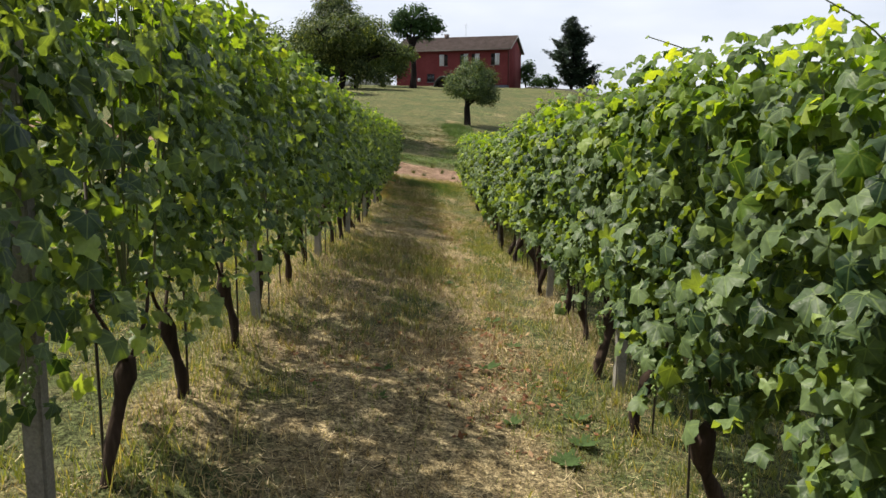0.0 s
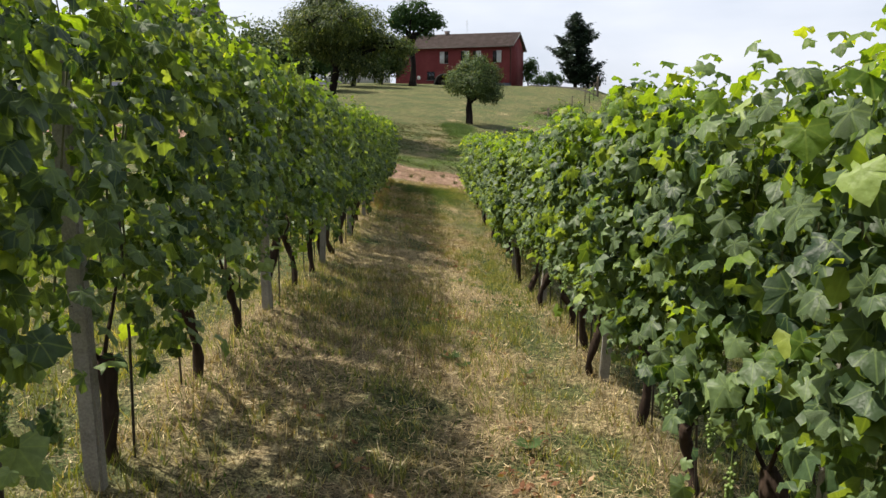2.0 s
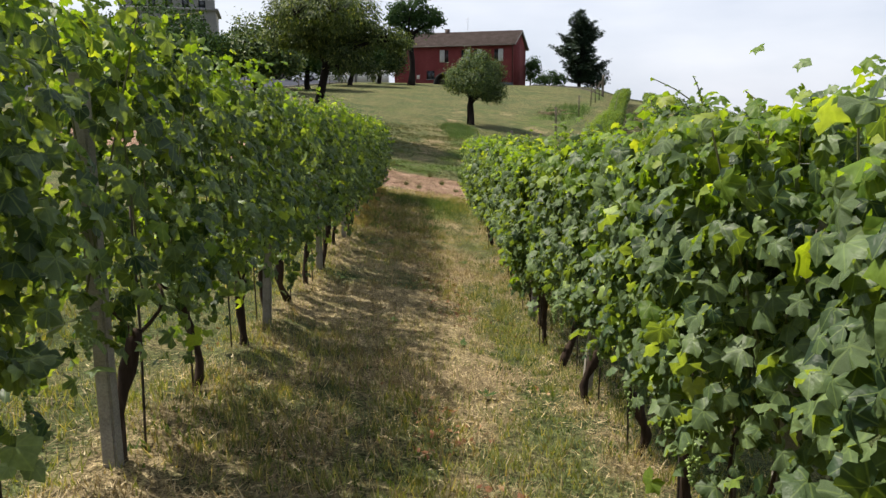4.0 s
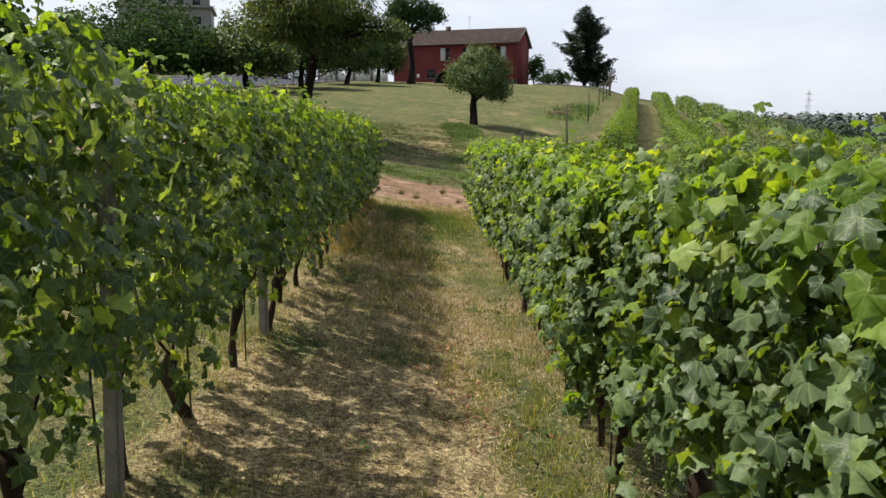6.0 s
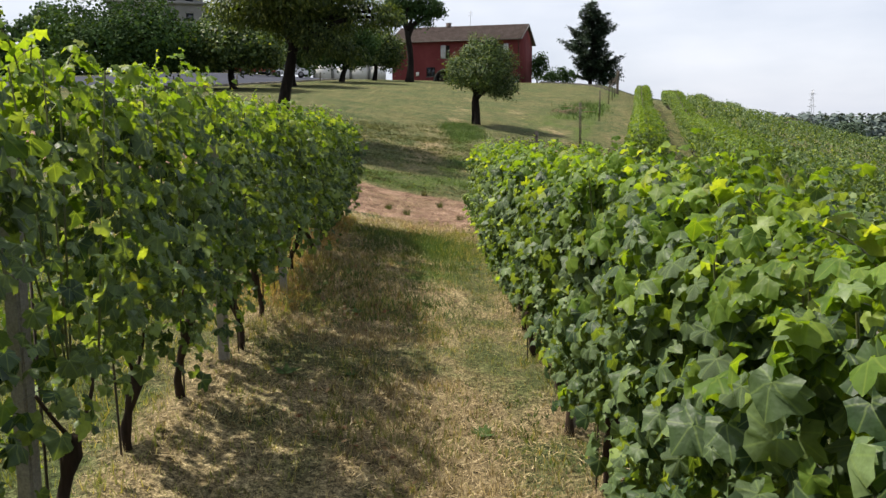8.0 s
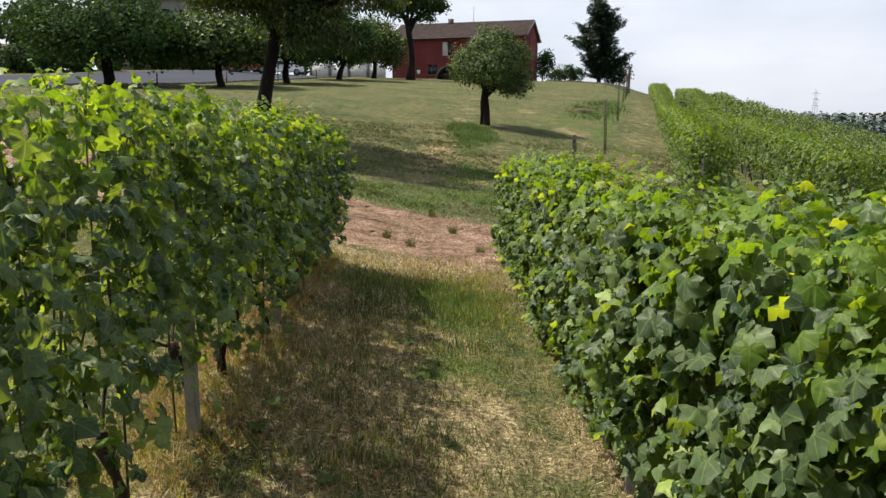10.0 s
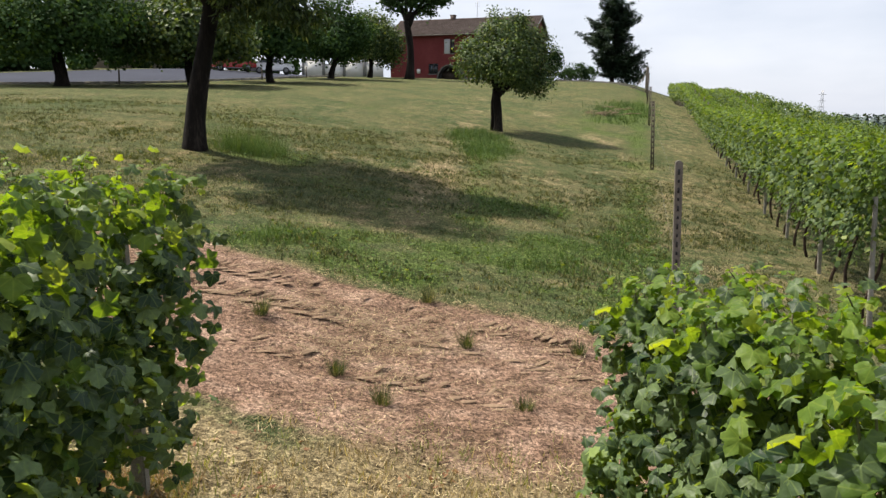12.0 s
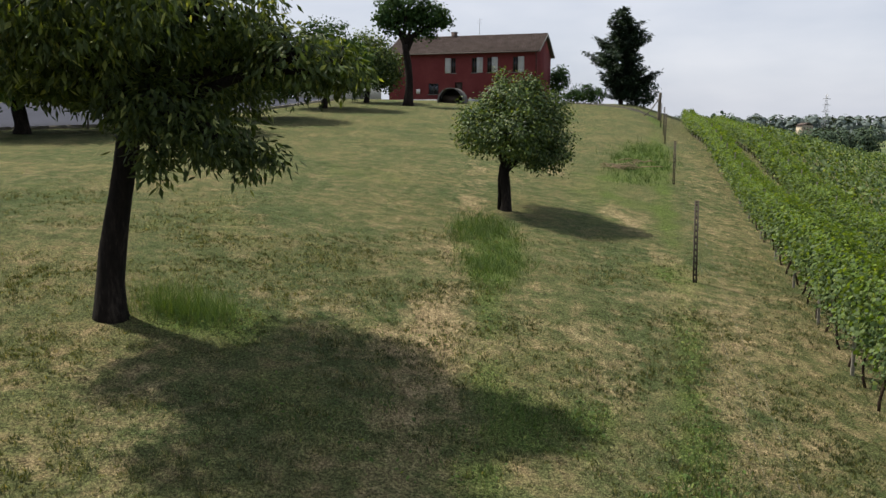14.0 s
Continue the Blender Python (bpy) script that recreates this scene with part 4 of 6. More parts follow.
def fence_posts():
    root = empty("fence_post", pose(2.85, 31.4, gz(2.85, 31.4), 0.8, -1.2, -10), "grey slotted metal fence post with rounded head at the track", "fence post", "posts of the fence")
    linked("body", slotted_post(), root)
    # near-black blocks on the face imitate the shade inside the slots
    for i in range(14):
        z = 1.78 - 0.098 * i
        long = 0.06 if i % 2 == 0 else 0.035
        part("slot", box(-0.012, 0.010, -0.033, -0.024, z - long / 2, z + long / 2), M_SLOT_TYRE, root, "dark block in place of a shaded slot")
        part("slot", box(0.033, 0.0405, -0.01, 0.01, z - 0.05 - 0.02, z - 0.05 + 0.02), M_SLOT_TYRE, root)
    rng = np.random.default_rng(8)
    spots = [(45.8, 2.0, 0.05), (60.5, 1.85, 0.05), (74.5, 1.8, 0.055), (80.4, 1.9, 0.05), (88, 1.9, 0.05), (95.7, 2.4, 0.14)]
    tops = [(2.85, 31.4)]
    for y, h, r in spots:
        x = float(fence_x(y)) + rng.normal(0, 0.03)
        m = pose(x, y, gz(x, y), rng.normal(0, 1), rng.normal(0, 1), -12)
        if r > 0.07:
            t = np.linspace(0, 1, 6)
            body = tube(np.c_[0.015 * np.sin(5 * t + y), 0.02 * t, -0.3 + (h + 0.3) * t], r * (1.05 - 0.15 * t) * (1 + 0.05 * np.sin(9 * t + y)), 8)
            ob = linked("fence_post", np_mesh("fence_post", *body, M_WOOD, True), None, m)
            tagged(ob, "thick dark weathered fence post at the hill crest", "fence post", "posts of the fence")
            foot = (x - 1.5, y - 0.4)
            strut = tube([(foot[0], foot[1], gz(*foot) - 0.1), (x - 0.8, y - 0.2, gz(x, y) + 0.85), (x - 0.1, y, gz(x, y) + 1.75)], [0.05, 0.05, 0.045], 7)
            tagged(linked("fence_strut", np_mesh("fence_strut", *strut, M_WOOD, True)), "slanting wooden strut propping the corner post", "strut")
        else:
            rungs = [box(-0.016, 0.016, -0.022, 0.022, z, z + 0.055) for z in np.arange(-0.3, h - 0.05, 0.155)]
            body = joined(box(-0.05, -0.016, -0.03, 0.03, -0.3, h), box(0.016, 0.05, -0.03, 0.03, -0.3, h), box(-0.0158, 0.0158, -0.028, 0.028, h - 0.05, h - 0.004), *rungs)
            ob = linked("fence_post", np_mesh("fence_post", *body, M_STEEL), None, m)
            tagged(ob, "dark slotted fence post standing in the grass", "fence post", "posts of the fence")
        tops.append((x, y))
    for h in (0.75, 1.5):
        pts = []
        for (xa, ya), (xb, yb) in zip(tops[:-1], tops[1:]):
            for q in np.linspace(0, 1, 5)[:-1]:
                x, y = xa + (xb - xa) * q, ya + (yb - ya) * q
                pts.append((x, y, gz(xa, ya) * (1 - q) + gz(xb, yb) * q + h - 0.25 * q * (1 - q)))
        ob = linked("fence_wire", np_mesh("fence_wire", *tube(pts, np.full(len(pts), 0.001), 4), M_WIRE))
        tagged(ob, "thin sagging fence wire along the meadow edge", "wire", "wires of the fence")


fence_posts()

# ------------------------------------------------------------ trees
LONG_LEAF, OVAL_LEAF, SPRAY = small_leaf(1.0, 0.36, 0.10), small_leaf(1.0, 0.55, 0.08), far_leaf()


def crown_leaves(rng, blobs, clumps, per, spread, size, template, droop):
    """Leaves in loose clumps over several unequal blobs, with gaps between."""
    P, N = [], []
    w = np.array([b[3] * b[4] + b[4] * b[5] for b in blobs])
    for b, n in zip(blobs, rng.multinomial(clumps, w / w.sum())):
        d = rng.normal(0, 1, (n, 3))
        d /= np.linalg.norm(d, axis=1, keepdims=True)
        r = rng.uniform(0.25, 1.0, n) ** 0.45 * rng.uniform(0.85, 1.08, n)
        P.append(np.array(b[:3]) + d * r[:, None] * np.array(b[3:6]))
        N.append(d)
    P, N = np.concatenate(P), np.concatenate(N)
    k = len(P)
    off = rng.normal(0, spread, (k * per, 3)) * (1, 1, 0.75)
    p = np.repeat(P, per, 0) + off
    n = np.repeat(N, per, 0) * 0.7 + rng.normal(0, 0.55, (k * per, 3)) + (0, 0, 0.45)
    tip = np.repeat(N, per, 0) * 0.5 + rng.normal(0, 0.45, (k * per, 3)) + off / spread * 0.6 + (0, 0, -droop)
    return P, scatter(template, p, axes_from(n, tip), size * rng.uniform(0.65, 1.2, k * per))


def tree(name, x, y, trunk_h, radius, blobs, clumps, per, spread, size, template, mat, label, category, lean=(0, 0), droop=0.4, twigs=40, seed=1, bark=None):
    """blobs: (dx, dy, dz, rx, ry, rz) from the foot of the trunk."""
    rng = np.random.default_rng(seed)
    root = empty(name, Matrix.Translation((x, y, gz(x, y) - 0.03)), label, category)
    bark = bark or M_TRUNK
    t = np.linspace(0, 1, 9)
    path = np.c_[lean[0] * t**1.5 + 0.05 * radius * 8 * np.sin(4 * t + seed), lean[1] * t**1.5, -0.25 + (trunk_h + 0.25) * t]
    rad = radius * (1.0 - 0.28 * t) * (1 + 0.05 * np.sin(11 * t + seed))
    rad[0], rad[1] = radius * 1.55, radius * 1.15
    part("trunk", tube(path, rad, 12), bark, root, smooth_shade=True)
    fork = path[-1]
    P, leaves = crown_leaves(rng, blobs, clumps, per, spread, size, template, droop)
    for b in blobs:
        c = np.array(b[:3])
        q = np.linspace(0, 1, 7)[:, None]
        start = path[7] if rng.random() < 0.4 else path[8]
        bow = np.array([rng.normal(0, 0.15), rng.normal(0, 0.15), 0.12 * np.linalg.norm(c - start)])
        pts = start + (c - start) * q + np.sin(q * np.pi) * bow
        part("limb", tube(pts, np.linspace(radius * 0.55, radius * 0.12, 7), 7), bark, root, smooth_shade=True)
    tw = []
    for i in rng.choice(len(P), min(twigs, len(P)), replace=False):
        b = min(blobs, key=lambda v: np.linalg.norm(np.array(v[:3]) - P[i]))
        q = np.linspace(0, 1, 4)[:, None]
        pts = np.array(b[:3]) + (P[i] - np.array(b[:3])) * q + np.sin(q * np.pi) * np.array([0, 0, 0.12])
        tw.append(tube(pts, np.linspace(radius * 0.16, radius * 0.03, 4), 4, False))
    if tw:
        part("twig_work", tw, bark, root)["kind"] = "stuff"
    part("crown", leaves, mat, root)["kind"] = "stuff"
    return root


# large tree with long hanging leaves on the lawn
tree("lawn_tree", -4.68, 39.3, 3.3, 0.22,
     [(-0.1, 0.0, 6.3, 1.0, 1.0, 0.9), (0.3, 0.0, 5.4, 1.5, 1.3, 1.0), (1.7, -0.2, 4.7, 1.2, 1.1, 0.9), (-1.1, 0.0, 4.7, 1.1, 1.2, 1.1), (0.4, -1.5, 4.4, 1.4, 1.1, 0.9), (0.6, 1.3, 4.4, 1.4, 1.0, 0.9), (1.0, -2.4, 4.7, 1.3, 0.9, 0.8), (-0.4, -2.2, 4.6, 1.1, 0.8, 0.7),
      (3.0, -0.3, 3.95, 0.9, 0.8, 0.5), (3.65, -0.4, 3.75, 0.4, 0.4, 0.25), (1.2, -0.8, 3.25, 0.95, 0.7, 0.45), (2.0, -1.0, 2.85, 0.7, 0.5, 0.36), (2.5, -1.0, 2.6, 0.35, 0.4, 0.28),
      (1.05, -0.9, 2.6, 0.28, 0.28, 0.24), (-1.2, -0.6, 4.0, 1.0, 0.8, 0.5), (-0.3, -0.9, 3.7, 0.6, 0.5, 0.4), (1.5, 0.9, 3.6, 1.0, 0.8, 0.5), (0.2, 0.1, 3.6, 0.7, 0.7, 0.5)],
     2300, 15, 0.12, 0.165, LONG_LEAF, M_CHERRY, "large dark leafy tree with long hanging leaves on the lawn", "tree", (0.42, -0.1), 1.5, 150, 4)
# round tree in the middle of the lawn
ROUND = tree("round_tree", 2.52, 52.06, 1.45, 0.185,
     [(0.3, 0, 2.75, 1.35, 1.5, 1.1), (-0.75, -0.3, 2.5, 0.8, 1.1, 0.7), (1.25, 0.0, 2.35, 0.9, 1.1, 0.9), (0.2, -1.25, 2.4, 1.1, 0.8, 0.75), (0.35, 1.4, 2.5, 1.2, 0.9, 0.85),
      (0.35, 0, 3.4, 1.15, 1.3, 0.65), (-0.7, 0, 3.0, 0.7, 0.9, 0.55), (1.3, 0, 3.1, 0.75, 0.9, 0.65), (0.7, -0.1, 3.95, 0.4, 0.4, 0.3), (0.0, 0.1, 4.0, 0.32, 0.35, 0.4), (1.6, -0.3, 1.75, 0.5, 0.7, 0.4), (1.0, -0.7, 1.75, 0.5, 0.6, 0.4)],
     1150, 26, 0.14, 0.115, OVAL_LEAF, M_APPLE, "small round-headed fruit tree with a short dark trunk", "tree", (0.12, 0), 0.45, 60, 7)
part("side_stem", tube([(-0.12, 0.08, -0.1), (-0.11, 0.06, 0.5), (-0.13, 0.05, 1.0), (-0.08, 0.04, 1.5)], [0.085, 0.07, 0.065, 0.05], 8), M_TRUNK, ROUND, smooth_shade=True)
# trees of the old orchard, towards the road
DARK = "dark green broadleaf tree shading the edge of the lawn"
for i, (x, y, h, r, rt, th, mat) in enumerate(((-19.9, 65.6, 7.2, 5.4, 0.38, 2.0, M_TREE), (-13.6, 68.0, 6.1, 3.7, 0.27, 1.7, M_APPLE), (-10.9, 77.0, 6.6, 3.6, 0.28, 1.8, M_TREE),
                                        (-8.2, 88.5, 7.0, 3.4, 0.28, 1.8, M_TREE), (-5.9, 100.0, 6.8, 3.3, 0.27, 1.9, M_APPLE))):
    rng = np.random.default_rng(70 + i)
    blobs = [(0, 0, h * 0.64, r * 0.7, r * 0.7, h * 0.34), (r * 0.2, -r * 0.2, h * 0.48, r * 0.75, r * 0.75, h * 0.26)]
    for k in range(7):
        a = k * 0.9 + i
        blobs.append((r * 0.6 * math.cos(a), r * 0.6 * math.sin(a), h * rng.uniform(0.36, 0.56), r * 0.48, r * 0.48, h * rng.uniform(0.18, 0.24)))
    tree("broadleaf_tree", x, y, th, rt, blobs, 950, 19, 0.32, 0.215, SPRAY, mat, DARK, "tree", (rng.normal(0, 0.2), 0), 0.5, 30, 70 + i)
# tall tree before the house
tree("tall_tree", -1.96, 96.1, 5.2, 0.38,
     [(0.3, 0, 8.7, 1.9, 1.8, 1.4), (-1.3, 0, 8.2, 1.5, 1.4, 1.1), (2.0, 0.2, 7.7, 1.6, 1.4, 1.0), (-1.9, -0.3, 7.3, 0.9, 0.9, 0.7), (0.6, 0.4, 7.4, 1.3, 1.2, 0.8), (2.9, 0, 7.2, 0.8, 0.8, 0.55), (1.3, 0.2, 6.3, 1.2, 1.0, 0.6), (-1.0, 0, 6.6, 1.1, 1.0, 0.7)],
     400, 16, 0.26, 0.24, SPRAY, M_TREE, "tall open-crowned tree with a bare straight trunk by the house", "tree", (-0.2, 0), 0.3, 60, 31)
# behind the house and by the crest
tree("small_tree", 15.0, 121.5, 1.2, 0.12, [(0, 0, 2.6, 1.4, 1.4, 1.6), (0.5, 0, 3.3, 1.0, 1.0, 1.2)], 160, 14, 0.25, 0.22, SPRAY, M_TREE, "small green tree beside the gable wall of the house", "tree", seed=33)
tree("bush", 16.2, 110.5, 0.4, 0.08, [(0, 0, 1.1, 1.5, 1.2, 1.0), (1.4, 0.2, 0.9, 1.1, 1.0, 0.8), (-1.2, 0, 0.7, 0.9, 0.9, 0.6)], 170, 14, 0.2, 0.2, SPRAY, M_TREE, "low dark green bush on the crest of the hill", "bush", seed=34)


def conifer(x, y, height, width, seed):
    """A dense dark conifer: whorls of drooping boughs, uneven in length."""
    rng = np.random.default_rng(seed)
    root = empty("conifer", Matrix.Translation((x, y, gz(x, y) - 0.05)), "tall dark conifer with ragged drooping boughs", "tree")
    t = np.linspace(0, 1, 8)
    part("trunk", tube(np.c_[0.15 * np.sin(3 * t), 0 * t, -0.3 + (height + 0.2) * t], 0.26 * (1.02 - t), 9), M_TRUNK, root, smooth_shade=True)
    P, D, boughs = [], [], []
    for z in np.arange(0.7, height - 0.3, 0.34):
        k = z / height
        reach = width * float(np.interp(k, (0, 0.12, 0.2, 0.6, 0.72, 0.8, 0.92, 1.0), (0.7, 0.85, 1.0, 0.98, 0.74, 0.64, 0.40, 0.14))) * (0.92 + 0.16 * math.sin(3.3 * z))
        n = 13 if k < 0.8 else 8
        for a in rng.uniform(0, 6.28, n):
            L = reach * rng.uniform(0.45, 1.0) * (1.0 + 0.30 * math.sin(a + 1.1 * z))
            q = np.linspace(0, 1, 5)[:, None]
            d = np.array([math.cos(a), math.sin(a), 0])
            pts = np.array([0, 0, z]) + q * L * d + q * np.array([0, 0, -0.1]) * L + q**2 * np.array([0, 0, 0.35]) * L
            boughs.append(tube(pts, np.linspace(0.045, 0.01, 5), 4, False))
            m = int(10 + 34 * L)
            s = rng.uniform(0.12, 1, m) ** 0.8
            c = np.array([0, 0, z]) + s[:, None] * L * d + s[:, None] * np.array([0, 0, -0.1 * L]) + (s**2)[:, None] * np.array([0, 0, 0.35 * L])
            P.append(c + rng.normal(0, 0.13, (m, 3)) * (1, 1, 0.7))
            D.append(np.tile(d, (m, 1)) + rng.normal(0, 0.6, (m, 3)) + (0, 0, 0.15))
    P, D = np.concatenate(P), np.concatenate(D)
    nrm = np.c_[rng.normal(0, 0.5, (len(P), 2)), np.ones(len(P))]
    part("boughs", boughs, M_TRUNK, root)["kind"] = "stuff"
    part("needles", scatter(small_leaf(1.0, 0.38, 0.1), P, axes_from(nrm, D), rng.uniform(0.22, 0.5, len(P))), M_CONIFER, root)["kind"] = "stuff"


conifer(19.9, 109.5, 9.9, 3.0, 51)
tree("bush", 22.6, 110.5, 0.4, 0.1, [(0, 0, 1.6, 1.5, 1.3, 1.6), (-1.2, 0, 1.2, 1.0, 1.0, 1.1)], 170, 14, 0.22, 0.22, SPRAY, M_CONIFER, "dark evergreen bush at the foot of the conifer", "bush", seed=36)

# ------------------------------------------------------------ house
M_RED = surface("red_plaster", [(0.3, (0.098, 0.021, 0.022)), (0.5, (0.128, 0.030, 0.031)), (0.75, (0.175, 0.050, 0.048))], 0.7, 0.92, 0.25, 9)
M_TILE = surface("old_clay_tile", [(0.3, (0.050, 0.038, 0.034)), (0.5, (0.098, 0.074, 0.065)), (0.72, (0.18, 0.145, 0.13))], 1.4, 0.9, 0.4, 12)
M_WHITE = surface("white_plaster", [(0.3, (0.50, 0.49, 0.47)), (0.7, (0.72, 0.71, 0.69))], 0.8, 0.9, 0.2, 14)
M_BEIGE = surface("beige_plaster", [(0.3, (0.30, 0.25, 0.19)), (0.7, (0.42, 0.36, 0.28))], 0.6, 0.9, 0.2, 10)
M_GREYWALL = surface("grey_plaster", [(0.3, (0.13, 0.13, 0.125)), (0.7, (0.22, 0.22, 0.215))], 0.4, 0.9, 0.2, 8)
M_SHUT = surface("pale_shutter_paint", [(0.3, (0.36, 0.37, 0.38)), (0.7, (0.52, 0.53, 0.54))], 3, 0.6, 0.2, 40)
M_DARKWOOD = surface("dark_brown_wood", [(0.3, (0.022, 0.016, 0.013)), (0.7, (0.06, 0.042, 0.032))], 3, 0.7, 0.3, 40)
M_BLUEGREY = surface("blue_grey_paint", [(0.3, (0.045, 0.055, 0.072)), (0.7, (0.09, 0.105, 0.13))], 3, 0.6, 0.2, 30)
M_METAL = surface("grey_metal", [(0.3, (0.16, 0.16, 0.165)), (0.7, (0.30, 0.30, 0.31))], 3, 0.5, 0.15, 30, metal=0.4)
M_TARP = surface("grey_sheet_cover", [(0.3, (0.06, 0.058, 0.055)), (0.7, (0.13, 0.125, 0.12))], 2, 0.8, 0.4, 20)


def glass_material():
    m, n, l = material("dark_window_glass")
    out, b = n.new("ShaderNodeOutputMaterial"), n.new("ShaderNodeBsdfPrincipled")
    b.inputs["Base Color"].default_value, b.inputs["Roughness"].default_value = (0.02, 0.025, 0.03, 1), 0.06
    b.inputs["Specular IOR Level"].default_value = 0.6
    l.new(b.outputs["BSDF"], out.inputs["Surface"])
    return m


M_GLASS = glass_material()


def wall_panel(x0, x1, z0, z1, y0, y1, holes):
    """A wall along x with rectangular openings cut right through it."""
    xs = sorted({x0, x1, *(h[0] for h in holes), *(h[1] for h in holes)})
    zs = sorted({z0, z1, *(h[2] for h in holes), *(h[3] for h in holes)})
    solid = {}
    for i in range(len(xs) - 1):
        for j in range(len(zs) - 1):
            cx, cz = (xs[i] + xs[i + 1]) / 2, (zs[j] + zs[j + 1]) / 2
            solid[i, j] = not any(h[0] < cx < h[1] and h[2] < cz < h[3] for h in holes)
    V, L = [], []

    def quad(*p):
        L.extend(range(len(V), len(V) + 4))
        V.extend(p)

    for (i, j), s in solid.items():
        if not s:
            continue
        a, b, c, d = xs[i], xs[i + 1], zs[j], zs[j + 1]
        quad((a, y0, c), (b, y0, c), (b, y0, d), (a, y0, d))
        quad((a, y1, c), (a, y1, d), (b, y1, d), (b, y1, c))
        if not solid.get((i - 1, j)):
            quad((a, y0, c), (a, y0, d), (a, y1, d), (a, y1, c))
        if not solid.get((i + 1, j)):
            quad((b, y0, c), (b, y1, c), (b, y1, d), (b, y0, d))
        if not solid.get((i, j - 1)):
            quad((a, y0, c), (a, y1, c), (b, y1, c), (b, y0, c))
        if not solid.get((i, j + 1)):
            quad((a, y0, d), (b, y0, d), (b, y1, d), (a, y1, d))
    return np.array(V, float), np.array(L), np.full(len(L) // 4, 4)


HOUSE_L, HOUSE_D, EAVE, RIDGE = 17.2, 8.6, 5.55, 7.55


def house():
    base = 6.45
    root = empty("farmhouse", pose(11.45, 112.6, base, 0, 0, -18), "two-storey red farmhouse with old tiled gable roof", "house")
    up = [(-9.75, -9.2), (-7.35, -6.75), (-5.6, -5.05), (-2.7, -2.1)]
    holes = [(a, b, 3.2, 4.85) for a, b in up] + [(-12.4, -11.2, 0.9, 2.1), (-9.3, -8.4, 0.0, 2.2), (-4.4, -3.2, 0.9, 2.2)]
    part("front_wall", wall_panel(-HOUSE_L, 0, -0.8, EAVE, 0, 0.35, holes), M_RED, root)
    part("back_wall", wall_panel(-HOUSE_L, 0, -0.8, EAVE, HOUSE_D - 0.35, HOUSE_D, []), M_RED, root)
    for name, xa, xb in (("gable_wall", -0.35, 0.0), ("gable_wall", -HOUSE_L, -HOUSE_L + 0.35)):
        o = 0.003 if xb == 0 else -0.003
        pts = [(0.353, -0.8), (HOUSE_D - 0.353, -0.8), (HOUSE_D - 0.353, EAVE), (HOUSE_D / 2, RIDGE - 0.12), (0.353, EAVE)]
        v = np.array([(x + o, y, z) for x in (xa, xb) for y, z in pts])
        lo = [4, 3, 2, 1, 0, 5, 6, 7, 8, 9]
        for i in range(5):
            j = (i + 1) % 5
            lo += [i, j, 5 + j, 5 + i]
        part(name, (v, np.array(lo), np.r_[5, 5, [4] * 5]), M_RED, root)
    # roof slopes: rows of lapping half-round tiles
    for side in (0, 1):
        run = HOUSE_D / 2 + 0.55
        rise = RIDGE - EAVE + 0.22
        cols, rowsn = 62, 17
        u = np.linspace(-HOUSE_L - 0.35, 0.35, cols * 4 + 1)
        V, k = [], 0
        for r in range(rowsn):
            for edge in (0, 1):
                f = (r + edge) / rowsn
                lift = 0.05 * (1 - edge) + 0.03
                y = -0.55 + run * f
                z = EAVE - 0.2 + rise * f + lift
                wave = 0.095 * np.cos((u + 0.35) / (HOUSE_L + 0.7) * cols * 2 * np.pi) + 0.012 * np.sin(u * 3.1 + r * 1.7)
                V.append(np.c_[u, np.full(len(u), y), z + wave])
        V = np.array(V)
        if side:
            V[:, :, 1] = HOUSE_D - V[:, :, 1]
        n, m = V.shape[:2]
        i, j = np.meshgrid(np.arange(n - 1), np.arange(m - 1), indexing="ij")
        lo = np.stack([i * m + j, i * m + j + 1, (i + 1) * m + j + 1, (i + 1) * m + j], -1)
        if side:
            lo = lo[..., ::-1]
        part("roof_slope", (V.reshape(-1, 3), lo.reshape(-1), np.full((n - 1) * (m - 1), 4)), M_TILE, root, "mottled brown clay roof tiles", smooth_shade=True)
        s = 1 if not side else -1
        y0, y1 = (-0.55, HOUSE_D / 2) if not side else (HOUSE_D + 0.55, HOUSE_D / 2)
        v = np.array([(x, y, z) for x in (-HOUSE_L - 0.3, 0.3) for y, z in ((y0, EAVE - 0.30), (y1, RIDGE - 0.10), (y1, RIDGE + 0.0), (y0, EAVE - 0.2))])
        part("roof_deck", (v, np.array([0, 1, 2, 3, 7, 6, 5, 4, 0, 4, 5, 1, 1, 5, 6, 2, 2, 6, 7, 3, 3, 7, 4, 0]), np.full(6, 4)), M_DARKWOOD, root, "dark wooden eaves")
        for xe in (0.36, -HOUSE_L - 0.36):
            a, b = np.array((xe, y0, EAVE - 0.22)), np.array((xe, y1, RIDGE - 0.02))
            part("verge_board", tube([a, (a + b) / 2, b], [0.07, 0.07, 0.07], 4), M_GREYWALL, root)
    part("ridge_cap", tube([(-HOUSE_L - 0.35, HOUSE_D / 2, RIDGE + 0.04), (-HOUSE_L / 2, HOUSE_D / 2, RIDGE + 0.05), (0.35, HOUSE_D / 2, RIDGE + 0.04)], [0.11] * 3, 8), M_TILE, root)
    part("gutter", tube([(-HOUSE_L - 0.3, -0.6, EAVE - 0.25), (0, -0.6, EAVE - 0.25), (0.3, -0.6, EAVE - 0.25)], [0.07] * 3, 8), M_DARKWOOD, root)
    part("downpipe", tube([(-0.12, -0.5, EAVE - 0.3), (-0.12, -0.06, EAVE - 0.7), (-0.12, -0.06, 0.1)], [0.045] * 3, 8), M_DARKWOOD, root)
